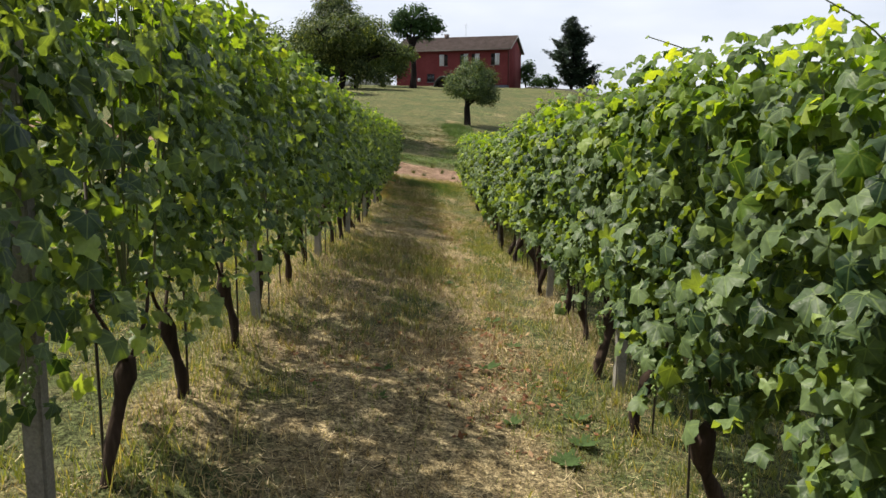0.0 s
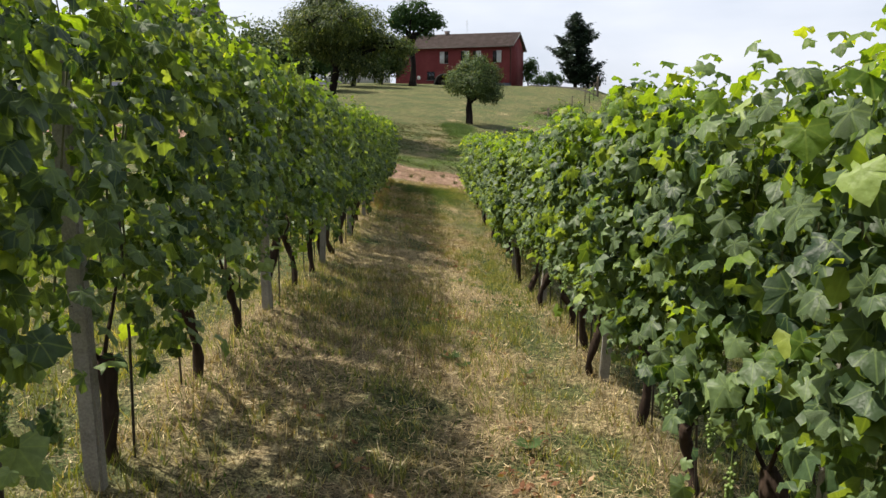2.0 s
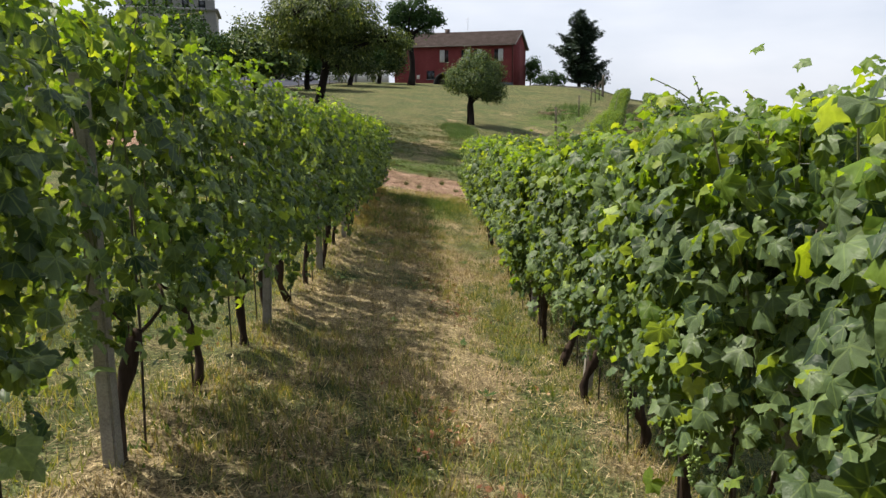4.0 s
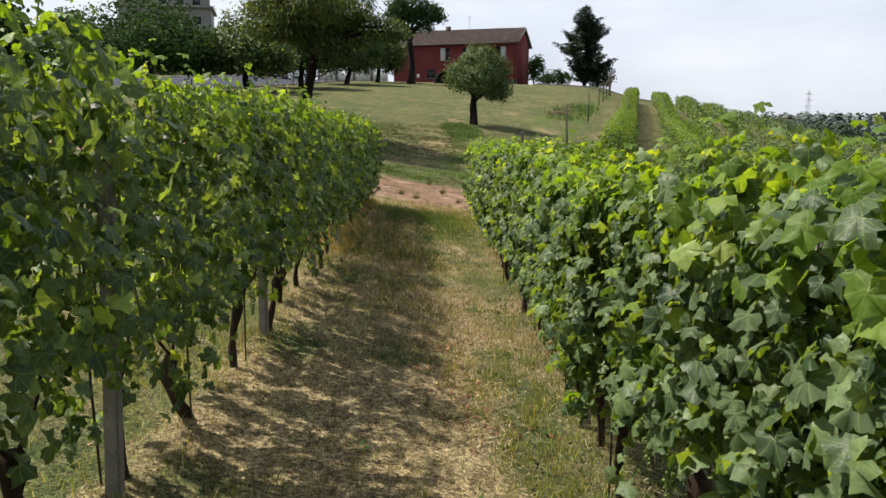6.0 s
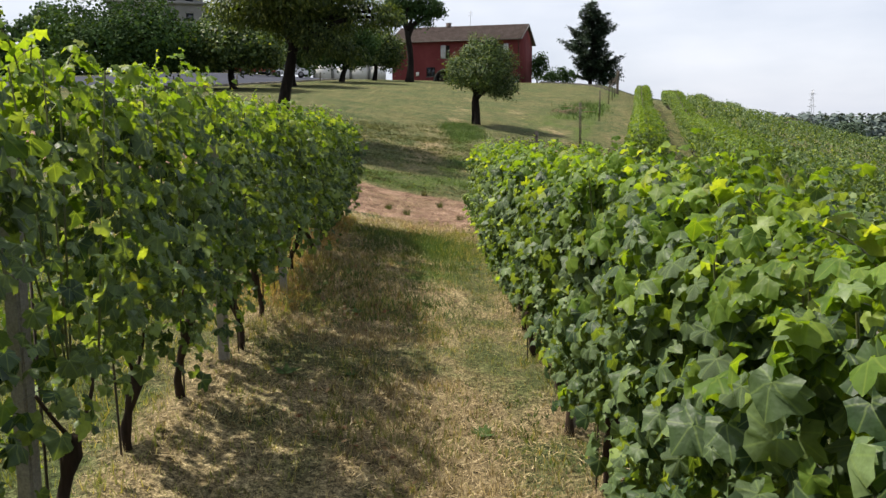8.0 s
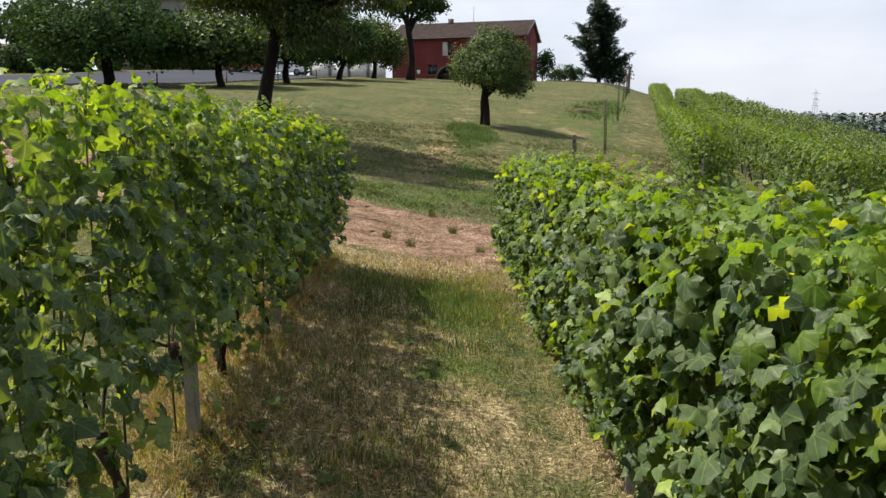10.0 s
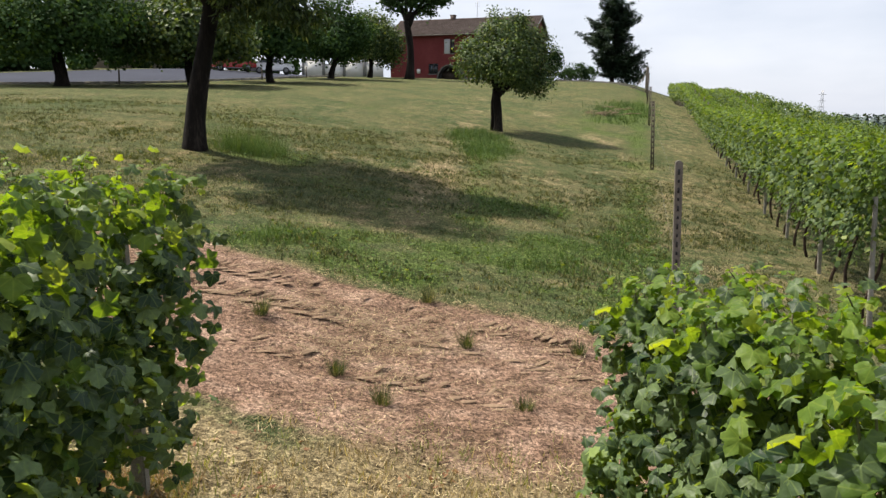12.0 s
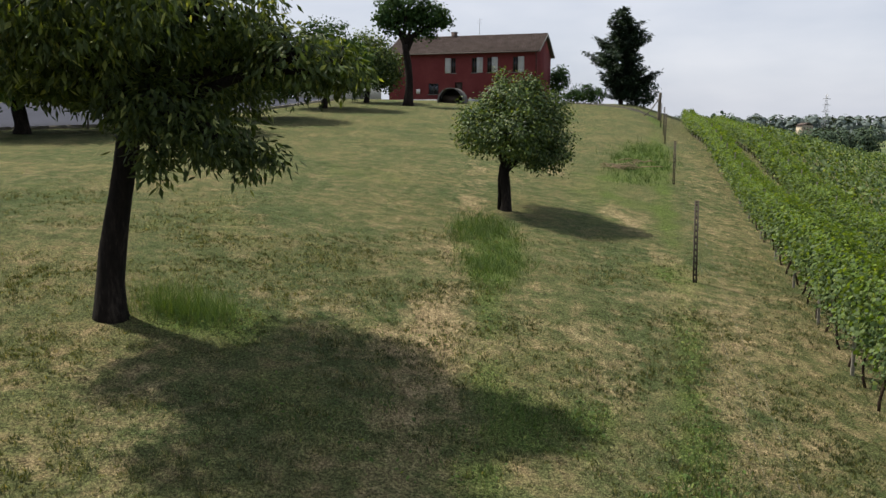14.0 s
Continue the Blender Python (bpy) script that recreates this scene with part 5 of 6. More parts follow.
    part("chimney", [box(-10.9, -10.35, HOUSE_D / 2 - 0.3, HOUSE_D / 2 + 0.3, RIDGE - 0.3, RIDGE + 0.5), box(-10.95, -10.3, HOUSE_D / 2 - 0.36, HOUSE_D / 2 + 0.36, RIDGE + 0.5, RIDGE + 0.58)], M_TILE, root)
    mast = part("antenna", tube([(-7.6, HOUSE_D / 2, RIDGE), (-7.6, HOUSE_D / 2, RIDGE + 1.1), (-7.58, HOUSE_D / 2, RIDGE + 2.1)], [0.02] * 3, 6), M_METAL, root, "thin metal aerial mast")
    for z in (1.5, 1.85):
        part("crossbar", tube([(-7.9, HOUSE_D / 2, RIDGE + z), (-7.6, HOUSE_D / 2, RIDGE + z), (-7.3, HOUSE_D / 2, RIDGE + z)], [0.012] * 3, 5), M_METAL, mast)
    for n, (a, b, c, d) in enumerate(holes):
        if d - c > 2:
            dr = part("door", [box(a, b, 0.16, 0.22, c, d)] + [box(a + 0.1, b - 0.1, 0.145, 0.16, z, z + 0.7) for z in (0.2, 1.15)], M_DARKWOOD, root, "dark brown panelled door")
            part("door_handle", tube([(a + 0.1, 0.10, 1.05), (a + 0.1, 0.09, 1.1), (a + 0.1, 0.10, 1.15)], [0.015] * 3, 6), M_METAL, dr)
            continue
        win = part("window", [box(a, b, 0.12, 0.2, c, c + 0.07), box(a, b, 0.12, 0.2, d - 0.07, d), box(a, a + 0.07, 0.12, 0.2, c + 0.07, d - 0.07), box(b - 0.07, b, 0.12, 0.2, c + 0.07, d - 0.07),
                              box((a + b) / 2 - 0.04, (a + b) / 2 + 0.04, 0.12, 0.2, c + 0.07, d - 0.07)], M_DARKWOOD, root, "casement window with dark frame")
        for s, e in ((a + 0.07, (a + b) / 2 - 0.04), ((a + b) / 2 + 0.04, b - 0.07)):
            part("pane", box(s, e, 0.155, 0.165, c + 0.07, d - 0.07), M_GLASS, win)
        part("sill", box(a - 0.08, b + 0.08, -0.08, 0.12, c - 0.07, c), M_GREYWALL, win)
        if n < 4:
            s = a - 0.68 if n == 0 else b
            sh = part("shutter", box(s, s + 0.68, -0.06, -0.02, c, d), M_SHUT, root, "pale grey louvred shutter folded back")
            for z in np.arange(c + 0.1, d - 0.1, 0.11):
                part("slat", box(s + 0.06, s + 0.62, -0.075, -0.06, z, z + 0.06), M_SHUT, sh)
        elif n == 4:
            for x in np.arange(a + 0.12, b, 0.16):
                part("window_bar", tube([(x, -0.02, c), (x, -0.02, (c + d) / 2), (x, -0.02, d)], [0.014] * 3, 6), M_BLUEGREY, win)
    part("plinth", box(-HOUSE_L - 0.02, 0.02, -0.04, -0.003, -0.8, 0.35), M_BLUEGREY, root, "blue-grey painted plinth")
    part("meter_box", box(-13.8, -13.4, -0.16, -0.004, 1.0, 1.5), M_WHITE, root, "white meter box")


house()


def arched_shelter():
    x, y = 1.9, 103.9
    root = empty("arched_shelter", pose(x, y, gz(x, y), 0, 0, -12), "low arched shelter with a grey cover and dark inside", "shelter")
    a = np.linspace(0, np.pi, 15)
    out, inn = np.c_[1.35 * np.cos(a), 1.5 * np.sin(a)], np.c_[1.325 * np.cos(a), 1.475 * np.sin(a)]
    V, lo = [], []
    for yy in (-0.2, 2.6):
        for rim in (out, inn):
            V += [(p[0], yy, p[1]) for p in rim]
    k = 15
    for i in range(k - 1):
        lo += [i, i + 1, 2 * k + i + 1, 2 * k + i, k + i + 1, k + i, 3 * k + i, 3 * k + i + 1, i, k + i, k + i + 1, i + 1, 2 * k + i, 2 * k + i + 1, 3 * k + i + 1, 3 * k + i]
    part("cover", (np.array(V, float), np.array(lo), np.full(len(lo) // 4, 4)), M_TARP, root, smooth_shade=True)
    v = [(p[0], 2.5, p[1]) for p in inn]
    part("back", (np.array(v), np.arange(k), np.array([k])), M_DARKWOOD, root)
    for yy in (-0.15, 1.2, 2.55):
        part("hoop", tube([(1.26 * math.cos(b), yy, 1.41 * math.sin(b)) for b in a], np.full(k, 0.03), 6), M_METAL, root)
    part("box_inside", box(-0.9, 0.8, 0.5, 2.2, 0, 0.75), M_DARKWOOD, root, "dark goods under the cover")


arched_shelter()

# ------------------------------------------------------------ woods and hedges seen as one mass
def woods(name, start, end, count, height, depth, seed, size, label, base=None, per=26, least=0.5):
    """A far wood, one joined mass of leaf clumps with an uneven skyline."""
    rng = np.random.default_rng(seed)
    P, N = [], []
    for k in range(count):
        q = rng.random()
        c = np.array(start) + (np.array(end) - np.array(start)) * q
        x, y = c[0] + rng.normal(0, depth), c[1] + rng.normal(0, depth)
        z = gz(x, y) if base is None else base
        h = height * rng.uniform(least, 1.1)
        d = rng.normal(0, 1, (per, 3))
        d /= np.linalg.norm(d, axis=1, keepdims=True)
        P.append(np.array([x, y, z + h * 0.5]) + d * rng.uniform(0.7, 1.05, (per, 1)) * np.array([h * 0.5, h * 0.5, h * 0.52]))
        N.append(d)
    P, N = np.concatenate(P), np.concatenate(N)
    v = scatter(far_leaf(), P, axes_from(N + rng.normal(0, 0.35 if size > 0.95 else 0.9, N.shape) + (0, 0, 0.6), rng.normal(0, 1, N.shape)), size * rng.uniform(0.7, 1.3, len(P)))
    # both far leaf materials have haze painted into their colour
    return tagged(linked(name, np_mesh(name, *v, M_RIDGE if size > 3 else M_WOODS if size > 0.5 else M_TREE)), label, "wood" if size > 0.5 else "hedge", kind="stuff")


# ------------------------------------------------------------ road, yard wall, cars and buildings on the far side of the trees
M_ASPHALT = surface("pale_worn_asphalt", [(0.3, (0.026, 0.029, 0.042)), (0.55, (0.038, 0.042, 0.060)), (0.75, (0.060, 0.065, 0.088))], 0.25, 1.0, 0.3, 18)


def road():
    n = 40
    t = np.linspace(0, 1, n)
    near = np.c_[np.interp(t, [0, 0.25, 0.4, 0.6, 0.8, 1], [-60, -21.5, -17.2, -13.9, -11.4, -9.5]), np.interp(t, [0, 0.25, 0.4, 0.6, 0.8, 1], [52, 67.5, 70, 79, 90, 106])]
    far = np.c_[np.interp(t, [0, 0.25, 0.4, 0.6, 0.8, 1], [-70, -34, -29, -23, -18, -15]), np.interp(t, [0, 0.25, 0.4, 0.6, 0.8, 1], [70, 84, 88, 94, 103, 110])]
    V = []
    for a, b in zip(near, far):
        for q in np.linspace(0, 1, 9):
            p = a + (b - a) * q
            V.append((p[0], p[1], gz(*p) + 0.06))
    i, j = np.meshgrid(np.arange(n - 1), np.arange(8), indexing="ij")
    lo = np.stack([i * 9 + j, (i + 1) * 9 + j, (i + 1) * 9 + j + 1, i * 9 + j + 1], -1).reshape(-1)
    tagged(linked("road", np_mesh("road", V, lo, np.full((n - 1) * 8, 4), M_ASPHALT, True)), "pale grey worn asphalt road beyond the trees", "road", kind="structure")
    for x, y in [(a[0] + 0.5, a[1] - 0.7) for a in near[8:34:6]]:
        ob = linked("roadside_post", np_mesh("roadside_post", *tube([(0, 0, -0.2), (0, 0, 0.4), (0.01, 0, 0.85)], [0.05, 0.05, 0.042], 8), M_WOOD, True), None, pose(x, y, gz(x, y)))
        tagged(ob, "short dark wooden post at the road's edge", "post", "posts along the road")
    root = empty("kerb", Matrix.Translation((0, 0, 0)), "low pale stone kerb along the road", "kerb", kind="structure")
    for i in range(9, n - 1):
        a, b = near[i], near[i] + (near[i + 1] - near[i]) * 0.985
        d = (b - a) / np.linalg.norm(b - a)
        side = np.array((-d[1], d[0])) * 0.08
        v = np.array([(*(p + o), gz(*p) + h) for h in (-0.2, 0.15) for p, o in ((a, -side), (b, -side), (b, side), (a, side))])
        part("kerb_stone", (v, np.array([3, 2, 1, 0, 4, 5, 6, 7, 0, 1, 5, 4, 1, 2, 6, 5, 2, 3, 7, 6, 3, 0, 4, 7]), np.full(6, 4)), M_POST, root)


road()


def yard_wall():
    root = empty("yard_wall", pose(-14.5, 112.5, gz(-10, 112) - 0.1, 0, 0, 4), "white plastered yard wall between posts beside the house", "wall")
    for i in range(4):
        x = i * 2.3
        part("wall_panel", box(x + 0.16, x + 2.14, -0.1, 0.1, 0, 1.9 if i != 1 else 1.5), M_WHITE, root)
        part("coping", box(x + 0.12, x + 2.18, -0.14, 0.14, (1.9 if i != 1 else 1.5), (1.98 if i != 1 else 1.58)), M_GREYWALL, root)
        part("wall_post", box(x - 0.16, x + 0.16, -0.16, 0.16, 0, 2.2), M_GREYWALL, root)


yard_wall()


def car(x, y, turn, paint, label):
    root = empty("car", pose(x, y, gz(x, y) + 0.06, 0, 0, turn), label, "car", "parked cars")
    bm = bmesh.new()
    prof = [(-2.0, 0.35), (-2.05, 0.7), (-1.9, 0.95), (-1.55, 1.0), (-1.0, 1.45), (0.45, 1.48), (1.1, 1.02), (1.9, 0.88), (2.05, 0.6), (2.0, 0.35)]
    rings = []
    for s, w in ((-1, 0.78), (-0.9, 0.84), (0.9, 0.84), (1, 0.78)):
        rings.append([bm.verts.new((px, s * (w if pz < 1.0 else w * 0.86), pz)) for px, pz in prof])
    for a, b in zip(rings[:-1], rings[1:]):
        for i in range(len(prof)):
            j = (i + 1) % len(prof)
            bm.faces.new((a[i], a[j], b[j], b[i]))
    bm.faces.new(rings[0][::-1])
    bm.faces.new(rings[-1])
    bmesh.ops.recalc_face_normals(bm, faces=bm.faces)
    me = bpy.data.meshes.new("body")
    bm.to_mesh(me)
    bm.free()
    me.materials.append(paint)
    linked("body", me, root)
    for s in (-1, 1):
        v = np.array([(px, s * (0.80 if pz < 1.2 else 0.745), pz) for px, pz in ((-1.35, 1.03), (-0.9, 1.38), (0.35, 1.40), (0.9, 1.03))])
        part("side_window", (v, np.array([0, 1, 2, 3]), np.array([4])), M_GLASS, root)
        for px in (-1.25, 1.25):
            w = part("wheel", tube([(px, s * 0.68, 0.31), (px, s * 0.76, 0.31), (px, s * 0.84, 0.31)], [0.31, 0.32, 0.30], 16), M_SLOT_TYRE, root, "black tyre")
            part("rim", tube([(px, s * 0.845, 0.31), (px, s * 0.852, 0.31), (px, s * 0.858, 0.31)], [0.19, 0.19, 0.15], 12), M_METAL, w)
    v = np.array([(0.62, -0.7, 1.40), (0.62, 0.7, 1.40), (1.12, 0.74, 1.05), (1.12, -0.74, 1.05)])
    part("windscreen", (v, np.array([0, 1, 2, 3]), np.array([4])), M_GLASS, root)


M_CARW = surface("white_car_paint", [(0.3, (0.62, 0.62, 0.62)), (0.7, (0.75, 0.75, 0.75))], 2, 0.25, 0.0)
M_CARR = surface("red_car_paint", [(0.3, (0.25, 0.02, 0.02)), (0.7, (0.34, 0.03, 0.03))], 2, 0.25, 0.0)
car(-15.2, 99, 10, M_CARW, "white car parked in the yard by the road")
car(-18.4, 97, 14, M_CARR, "red car parked on the road behind trees")


def block_building(x, y, turn, w, d, h, wall_mat, label, storeys):
    root = empty("building", pose(x, y, gz(x, y) - 0.5, 0, 0, turn), label, "building")
    holes = [(-w / 2 + 1.0 + i * 2.6, -w / 2 + 2.1 + i * 2.6, 1.6 + s * 3.0, 3.0 + s * 3.0) for s in range(storeys) for i in range(int((w - 2) / 2.6) + 1) if 2.1 + i * 2.6 < w - 0.4]
    part("front_wall", wall_panel(-w / 2, w / 2, 0, h, 0, 0.3, holes), wall_mat, root)
    part("back_wall", box(-w / 2, w / 2, d - 0.3, d, 0, h), wall_mat, root)
    for s in (-1, 1):
        part("side_wall", box(min(s * w / 2, s * (w / 2 - 0.3)), max(s * w / 2, s * (w / 2 - 0.3)), 0.3, d - 0.3, 0, h), wall_mat, root)
    part("roof", [box(-w / 2 - 0.5, w / 2 + 0.5, -0.5, d + 0.5, h, h + 0.35)], M_GREYWALL, root)
    for a, b, c, e in holes:
        wn = part("window", [box(a, b, 0.1, 0.18, c, c + 0.08), box(a, b, 0.1, 0.18, e - 0.08, e)], M_SHUT, root)
        part("pane", box(a, b, 0.19, 0.2, c, e), M_GLASS, wn)


block_building(-42.3, 137, 12, 14, 10, 13.2, M_GREYWALL, "tall grey flat-roofed building beyond the road", 5)

# trees and hedge beyond the road
woods("roadside_hedge", (-75, 74), (-35, 89), 40, 2.6, 0.8, 21, 0.34, "uneven green hedge along the far side of the road", None, 260)
woods("roadside_hedge", (-35, 89), (-17, 112), 34, 2.2, 0.8, 22, 0.32, "uneven green hedge along the far side of the road", None, 260)
for (xa, ya), (xb, yb) in (((-60, 82), (-38, 91)), ((-32, 97), (-23, 109))):
    root = empty("low_wall", Matrix.Translation((0, 0, 0)), "low beige plastered wall behind the road hedge", "wall")
    n = 6
    for k in range(n):
        a, b = np.array((xa, ya)) + np.array((xb - xa, yb - ya)) * k / n, np.array((xa, ya)) + np.array((xb - xa, yb - ya)) * (k + 0.98) / n
        z = gz(*a)
        d = (b - a) / np.linalg.norm(b - a)
        s = np.array((-d[1], d[0])) * 0.12
        v = np.array([(*(p + q), z + h) for h in (-0.3, 2.6) for p, q in ((a, -s), (b, -s), (b, s), (a, s))])
        part("wall_panel", (v, np.array([3, 2, 1, 0, 4, 5, 6, 7, 0, 1, 5, 4, 1, 2, 6, 5, 2, 3, 7, 6, 3, 0, 4, 7]), np.full(6, 4)), M_BEIGE, root)
for i, (x, y, h, r) in enumerate(((-28.5, 60, 7.2, 4.2), (-38, 94, 7.5, 4.0), (-31, 102, 6.0, 3.4), (-45, 91, 8.0, 4.2), (-25, 116, 7.0, 3.5), (-56, 86, 7.5, 4.0))):
    blobs = [(0, 0, h * 0.62, r * 0.7, r * 0.7, h * 0.34)] + [(r * 0.5 * math.cos(a), r * 0.5 * math.sin(a), h * (0.42 + 0.06 * (k % 3)), r * 0.5, r * 0.5, h * 0.22) for k, a in enumerate(np.arange(5) * 1.26 + i)]
    tree("broadleaf_tree", x, y, 1.9, 0.28, blobs, 420, 14, 0.34, 0.36, SPRAY, M_TREE, "green broadleaf tree at the road", "tree", (0, 0), 0.4, 10, 90 + i)

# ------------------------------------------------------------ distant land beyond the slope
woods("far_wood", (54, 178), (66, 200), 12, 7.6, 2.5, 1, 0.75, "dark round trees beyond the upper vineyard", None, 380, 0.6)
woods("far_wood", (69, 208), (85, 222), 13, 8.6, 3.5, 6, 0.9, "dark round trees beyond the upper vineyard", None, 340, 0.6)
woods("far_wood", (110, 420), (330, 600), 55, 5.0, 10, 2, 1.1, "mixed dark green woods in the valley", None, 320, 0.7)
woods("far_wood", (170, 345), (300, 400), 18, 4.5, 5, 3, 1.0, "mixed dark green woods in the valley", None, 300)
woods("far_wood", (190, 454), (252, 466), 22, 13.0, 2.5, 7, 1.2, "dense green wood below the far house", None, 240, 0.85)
woods("far_wood", (-200, 1500), (1700, 1500), 240, 35, 50, 4, 8.5, "wooded ridge on the horizon, tinted as by haze", -20, 95, 0.88)
woods("far_wood", (200, 900), (1100, 800), 190, 14, 40, 5, 4.2, "wooded rise in the distance, tinted as by haze", -18, 85, 0.7)


def pylon():
    x, y = 253.0, 528.0
    root = empty("pylon", pose(x, y, gz(x, y), 0, 0, 20), "tall grey lattice power pylon far in the valley", "pylon")
    h, w = 36.0, 2.4
    def at(sx, sy, z):
        k = (1 - z / h) ** 1.3 * w + 0.35
        return (sx * k, sy * k, z)
    zs = np.linspace(0, h, 9)
    for sx, sy in ((-1, -1), (1, -1), (1, 1), (-1, 1)):
        part("leg", tube([at(sx, sy, z) for z in zs], np.full(9, 0.10), 4), M_METAL, root)
    for a, b in zip(zs[:-1], zs[1:]):
        for sy in (-1, 1):
            part("brace", tube([at(-1, sy, a), at(0, sy, (a + b) / 2), at(1, sy, b)], [0.045] * 3, 4), M_METAL, root)
            part("brace", tube([at(1, sy, a), at(0, sy, (a + b) / 2), at(-1, sy, b)], [0.045] * 3, 4), M_METAL, root)
    for z in (25, 29, 33):
        part("crossarm", tube([(-3.6, 0, z), (0, 0, z + 0.5), (3.6, 0, z)], [0.08, 0.16, 0.08], 5), M_METAL, root)


pylon()


def far_house():
    x, y = 214.0, 470.0
    root = empty("far_house", pose(x, y, gz(x, y) + 12.6, 0, 0, 15) @ Matrix.Scale(0.62, 4), "small beige house with brown gable roof among woods", "house")
    part("wall", wall_panel(-6, 6, -22, 4.2, 0, 0.4, [(-3.8, -2.4, 0.8, 2.4), (-0.7, 0.7, 0.8, 2.4), (2.4, 3.8, 0.8, 2.4)]), M_BEIGE, root)
    part("wall", box(-6, 6, 7.6, 8, -22, 4.2), M_BEIGE, root)
    part("wall", box(-6, -5.6, 0.4, 7.6, -22, 4.2), M_BEIGE, root)
    part("wall", box(5.6, 6, 0.4, 7.6, -22, 4.2), M_BEIGE, root)
    v = np.array([(-6.8, -0.6, 4.0), (0, -0.6, 6.6), (6.8, -0.6, 4.0), (0, -0.6, 6.0), (-6.8, 8.6, 4.0), (0, 8.6, 6.6), (6.8, 8.6, 4.0), (0, 8.6, 6.0)])
    part("roof", (v, np.array([0, 3, 1, 3, 2, 1, 5, 7, 4, 5, 6, 7, 0, 1, 5, 4, 1, 2, 6, 5, 0, 4, 7, 3, 3, 7, 6, 2]), np.r_[3, 3, 3, 3, 4, 4, 4, 4]), M_TILE, root)
    for a in (-3.8, -0.7, 2.4):
        part("window", box(a, a + 1.4, 0.2, 0.25, 0.8, 2.4), M_GLASS, root)


far_house()
for k in range(9):
    joined_row((128 + 6 * k, 268 - 3 * k), (0.35, 0.937), 70, 120 + k, 1.0, 10, 2.2)

# ------------------------------------------------------------ grass, straw and weeds
BLADE = (np.array([(-0.5, 0, 0), (0.5, 0, 0), (0.1, 0.25, 1.0)]), np.array([0, 1, 2]), np.array([3]))


def strewn(name, n, xr, yr, keep, height, width, mat, label, seed, flat=0.0, category="grass", bunch=1):
    """Blades strewn over a stretch of ground, singly or in bunches."""
    rng = np.random.default_rng(seed)
    x, y = rng.uniform(*xr, n), rng.uniform(*yr, n)
    if bunch > 1:
        cx, cy = np.resize(np.repeat(x[:n // bunch + 1], bunch), n), np.resize(np.repeat(y[:n // bunch + 1], bunch), n)
        x, y = cx + rng.normal(0, 0.028, n), cy + rng.normal(0, 0.028, n)
    clump = 0.5 + 0.5 * patches(x * 1.6, y * 1.6, seed)
    ok = rng.random(n) < keep(x, y) * (0.15 + 1.5 * clump)
    x, y, clump = x[ok], y[ok], clump[ok]
    k = len(x)
    h = height * rng.uniform(0.4, 1.3, k) * (0.6 + 0.6 * clump)
    a = rng.uniform(0, 6.283, k)
    up = np.c_[rng.normal(0, 0.4 + 3 * flat, (k, 2)), np.full(k, 1.0 - 0.93 * flat)]
    up /= np.linalg.norm(up, axis=1, keepdims=True)
    s = np.c_[np.cos(a), np.sin(a), np.zeros(k)]
    f = np.cross(up, s)
    wd = width * rng.uniform(0.6, 1.4, k)
    turn = np.stack([s * (wd / h)[:, None], f * 0.6, up], -1)
    base = np.c_[x, y, ground(x, y) + 0.002 + 0.02 * flat * rng.random(k)]
    base[:, 2] += 0.07 * smooth(0.35, 0.0, np.abs(np.abs(x) - 1.35)) * smooth(28, 26.5, y)
    v = scatter(BLADE, base, turn, h)
    return tagged(linked(name, np_mesh(name, *v, mat)), label, category, kind="stuff")


def lane_green(x, y):
    return np.clip(1.1 - dry_amount(x, y), 0.15, 1) * smooth(28.6, 27.2, y)


def lane_dry(x, y):
    return np.clip(dry_amount(x, y) + 0.1, 0, 1) * smooth(28.8, 27.4, y)


def lawn(x, y):
    return smooth(0.6, 0.0, soil_amount(x, y)) * smooth(28.5, 30, y) * smooth(53, 40, y)


strewn("lane_grass", 230000, (-5, 3.2), (1.2, 29), lane_green, 0.095, 0.007, M_GRASS, "half-dry grass growing in the vineyard lane", 11, bunch=10)
strewn("dry_grass", 150000, (-3.0, 2.6), (1.2, 29), lane_dry, 0.085, 0.006, M_STRAW, "bleached dry grass standing in the lane", 12, bunch=8)
strewn("straw_litter", 380000, (-2.2, 1.9), (1.2, 29), lane_dry, 0.10, 0.0065, M_STRAW, "mown straw lying on the lane", 13, 1.0)
strewn("track_litter", 190000, (-9, 4.5), (27.5, 33), lambda x, y: soil_amount(x, y) * (0.03 + 0.45 * np.clip(patches(x * 1.1, y * 1.4, 34) + 0.1, 0, 1) * smooth(-4.5, -1.5, x) + 0.5 * np.exp(-(((x + 0.5) / 1.1) ** 2 + ((y - 30.1) / 0.7) ** 2)) + 0.5 * np.exp(-(((x - 1.9) / 0.9) ** 2 + ((y - 30.9) / 0.5) ** 2))) + 0.5 * np.exp(-((soil_amount(x, y) - 0.5) / 0.2) ** 2) * smooth(27, 28, y), 0.10, 0.006, M_STRAW, "scattered straw on the bare earth track", 14, 1.0)
strewn("lawn_grass", 260000, (-14, 10), (30.5, 52), lawn, 0.06, 0.014, M_LAWN, "short mown lawn grass", 15, bunch=9)
strewn("lawn_thatch", 130000, (-12, 9), (31, 50), lambda x, y: lawn(x, y) * (0.25 + dry_amount(x, y)), 0.07, 0.008, M_THATCH, "dry cut grass on the lawn", 16, 0.9)
strewn("lawn_clumps", 110000, (-7, 6.5), (32.5, 45), lambda x, y: lawn(x, y) * np.clip(0.25 + 0.9 * patches(x * 2.2, y * 2.2, 15), 0, 1), 0.055, 0.02, M_LAWN, "low uneven clumps of leafy turf in the lawn", 28, bunch=12)
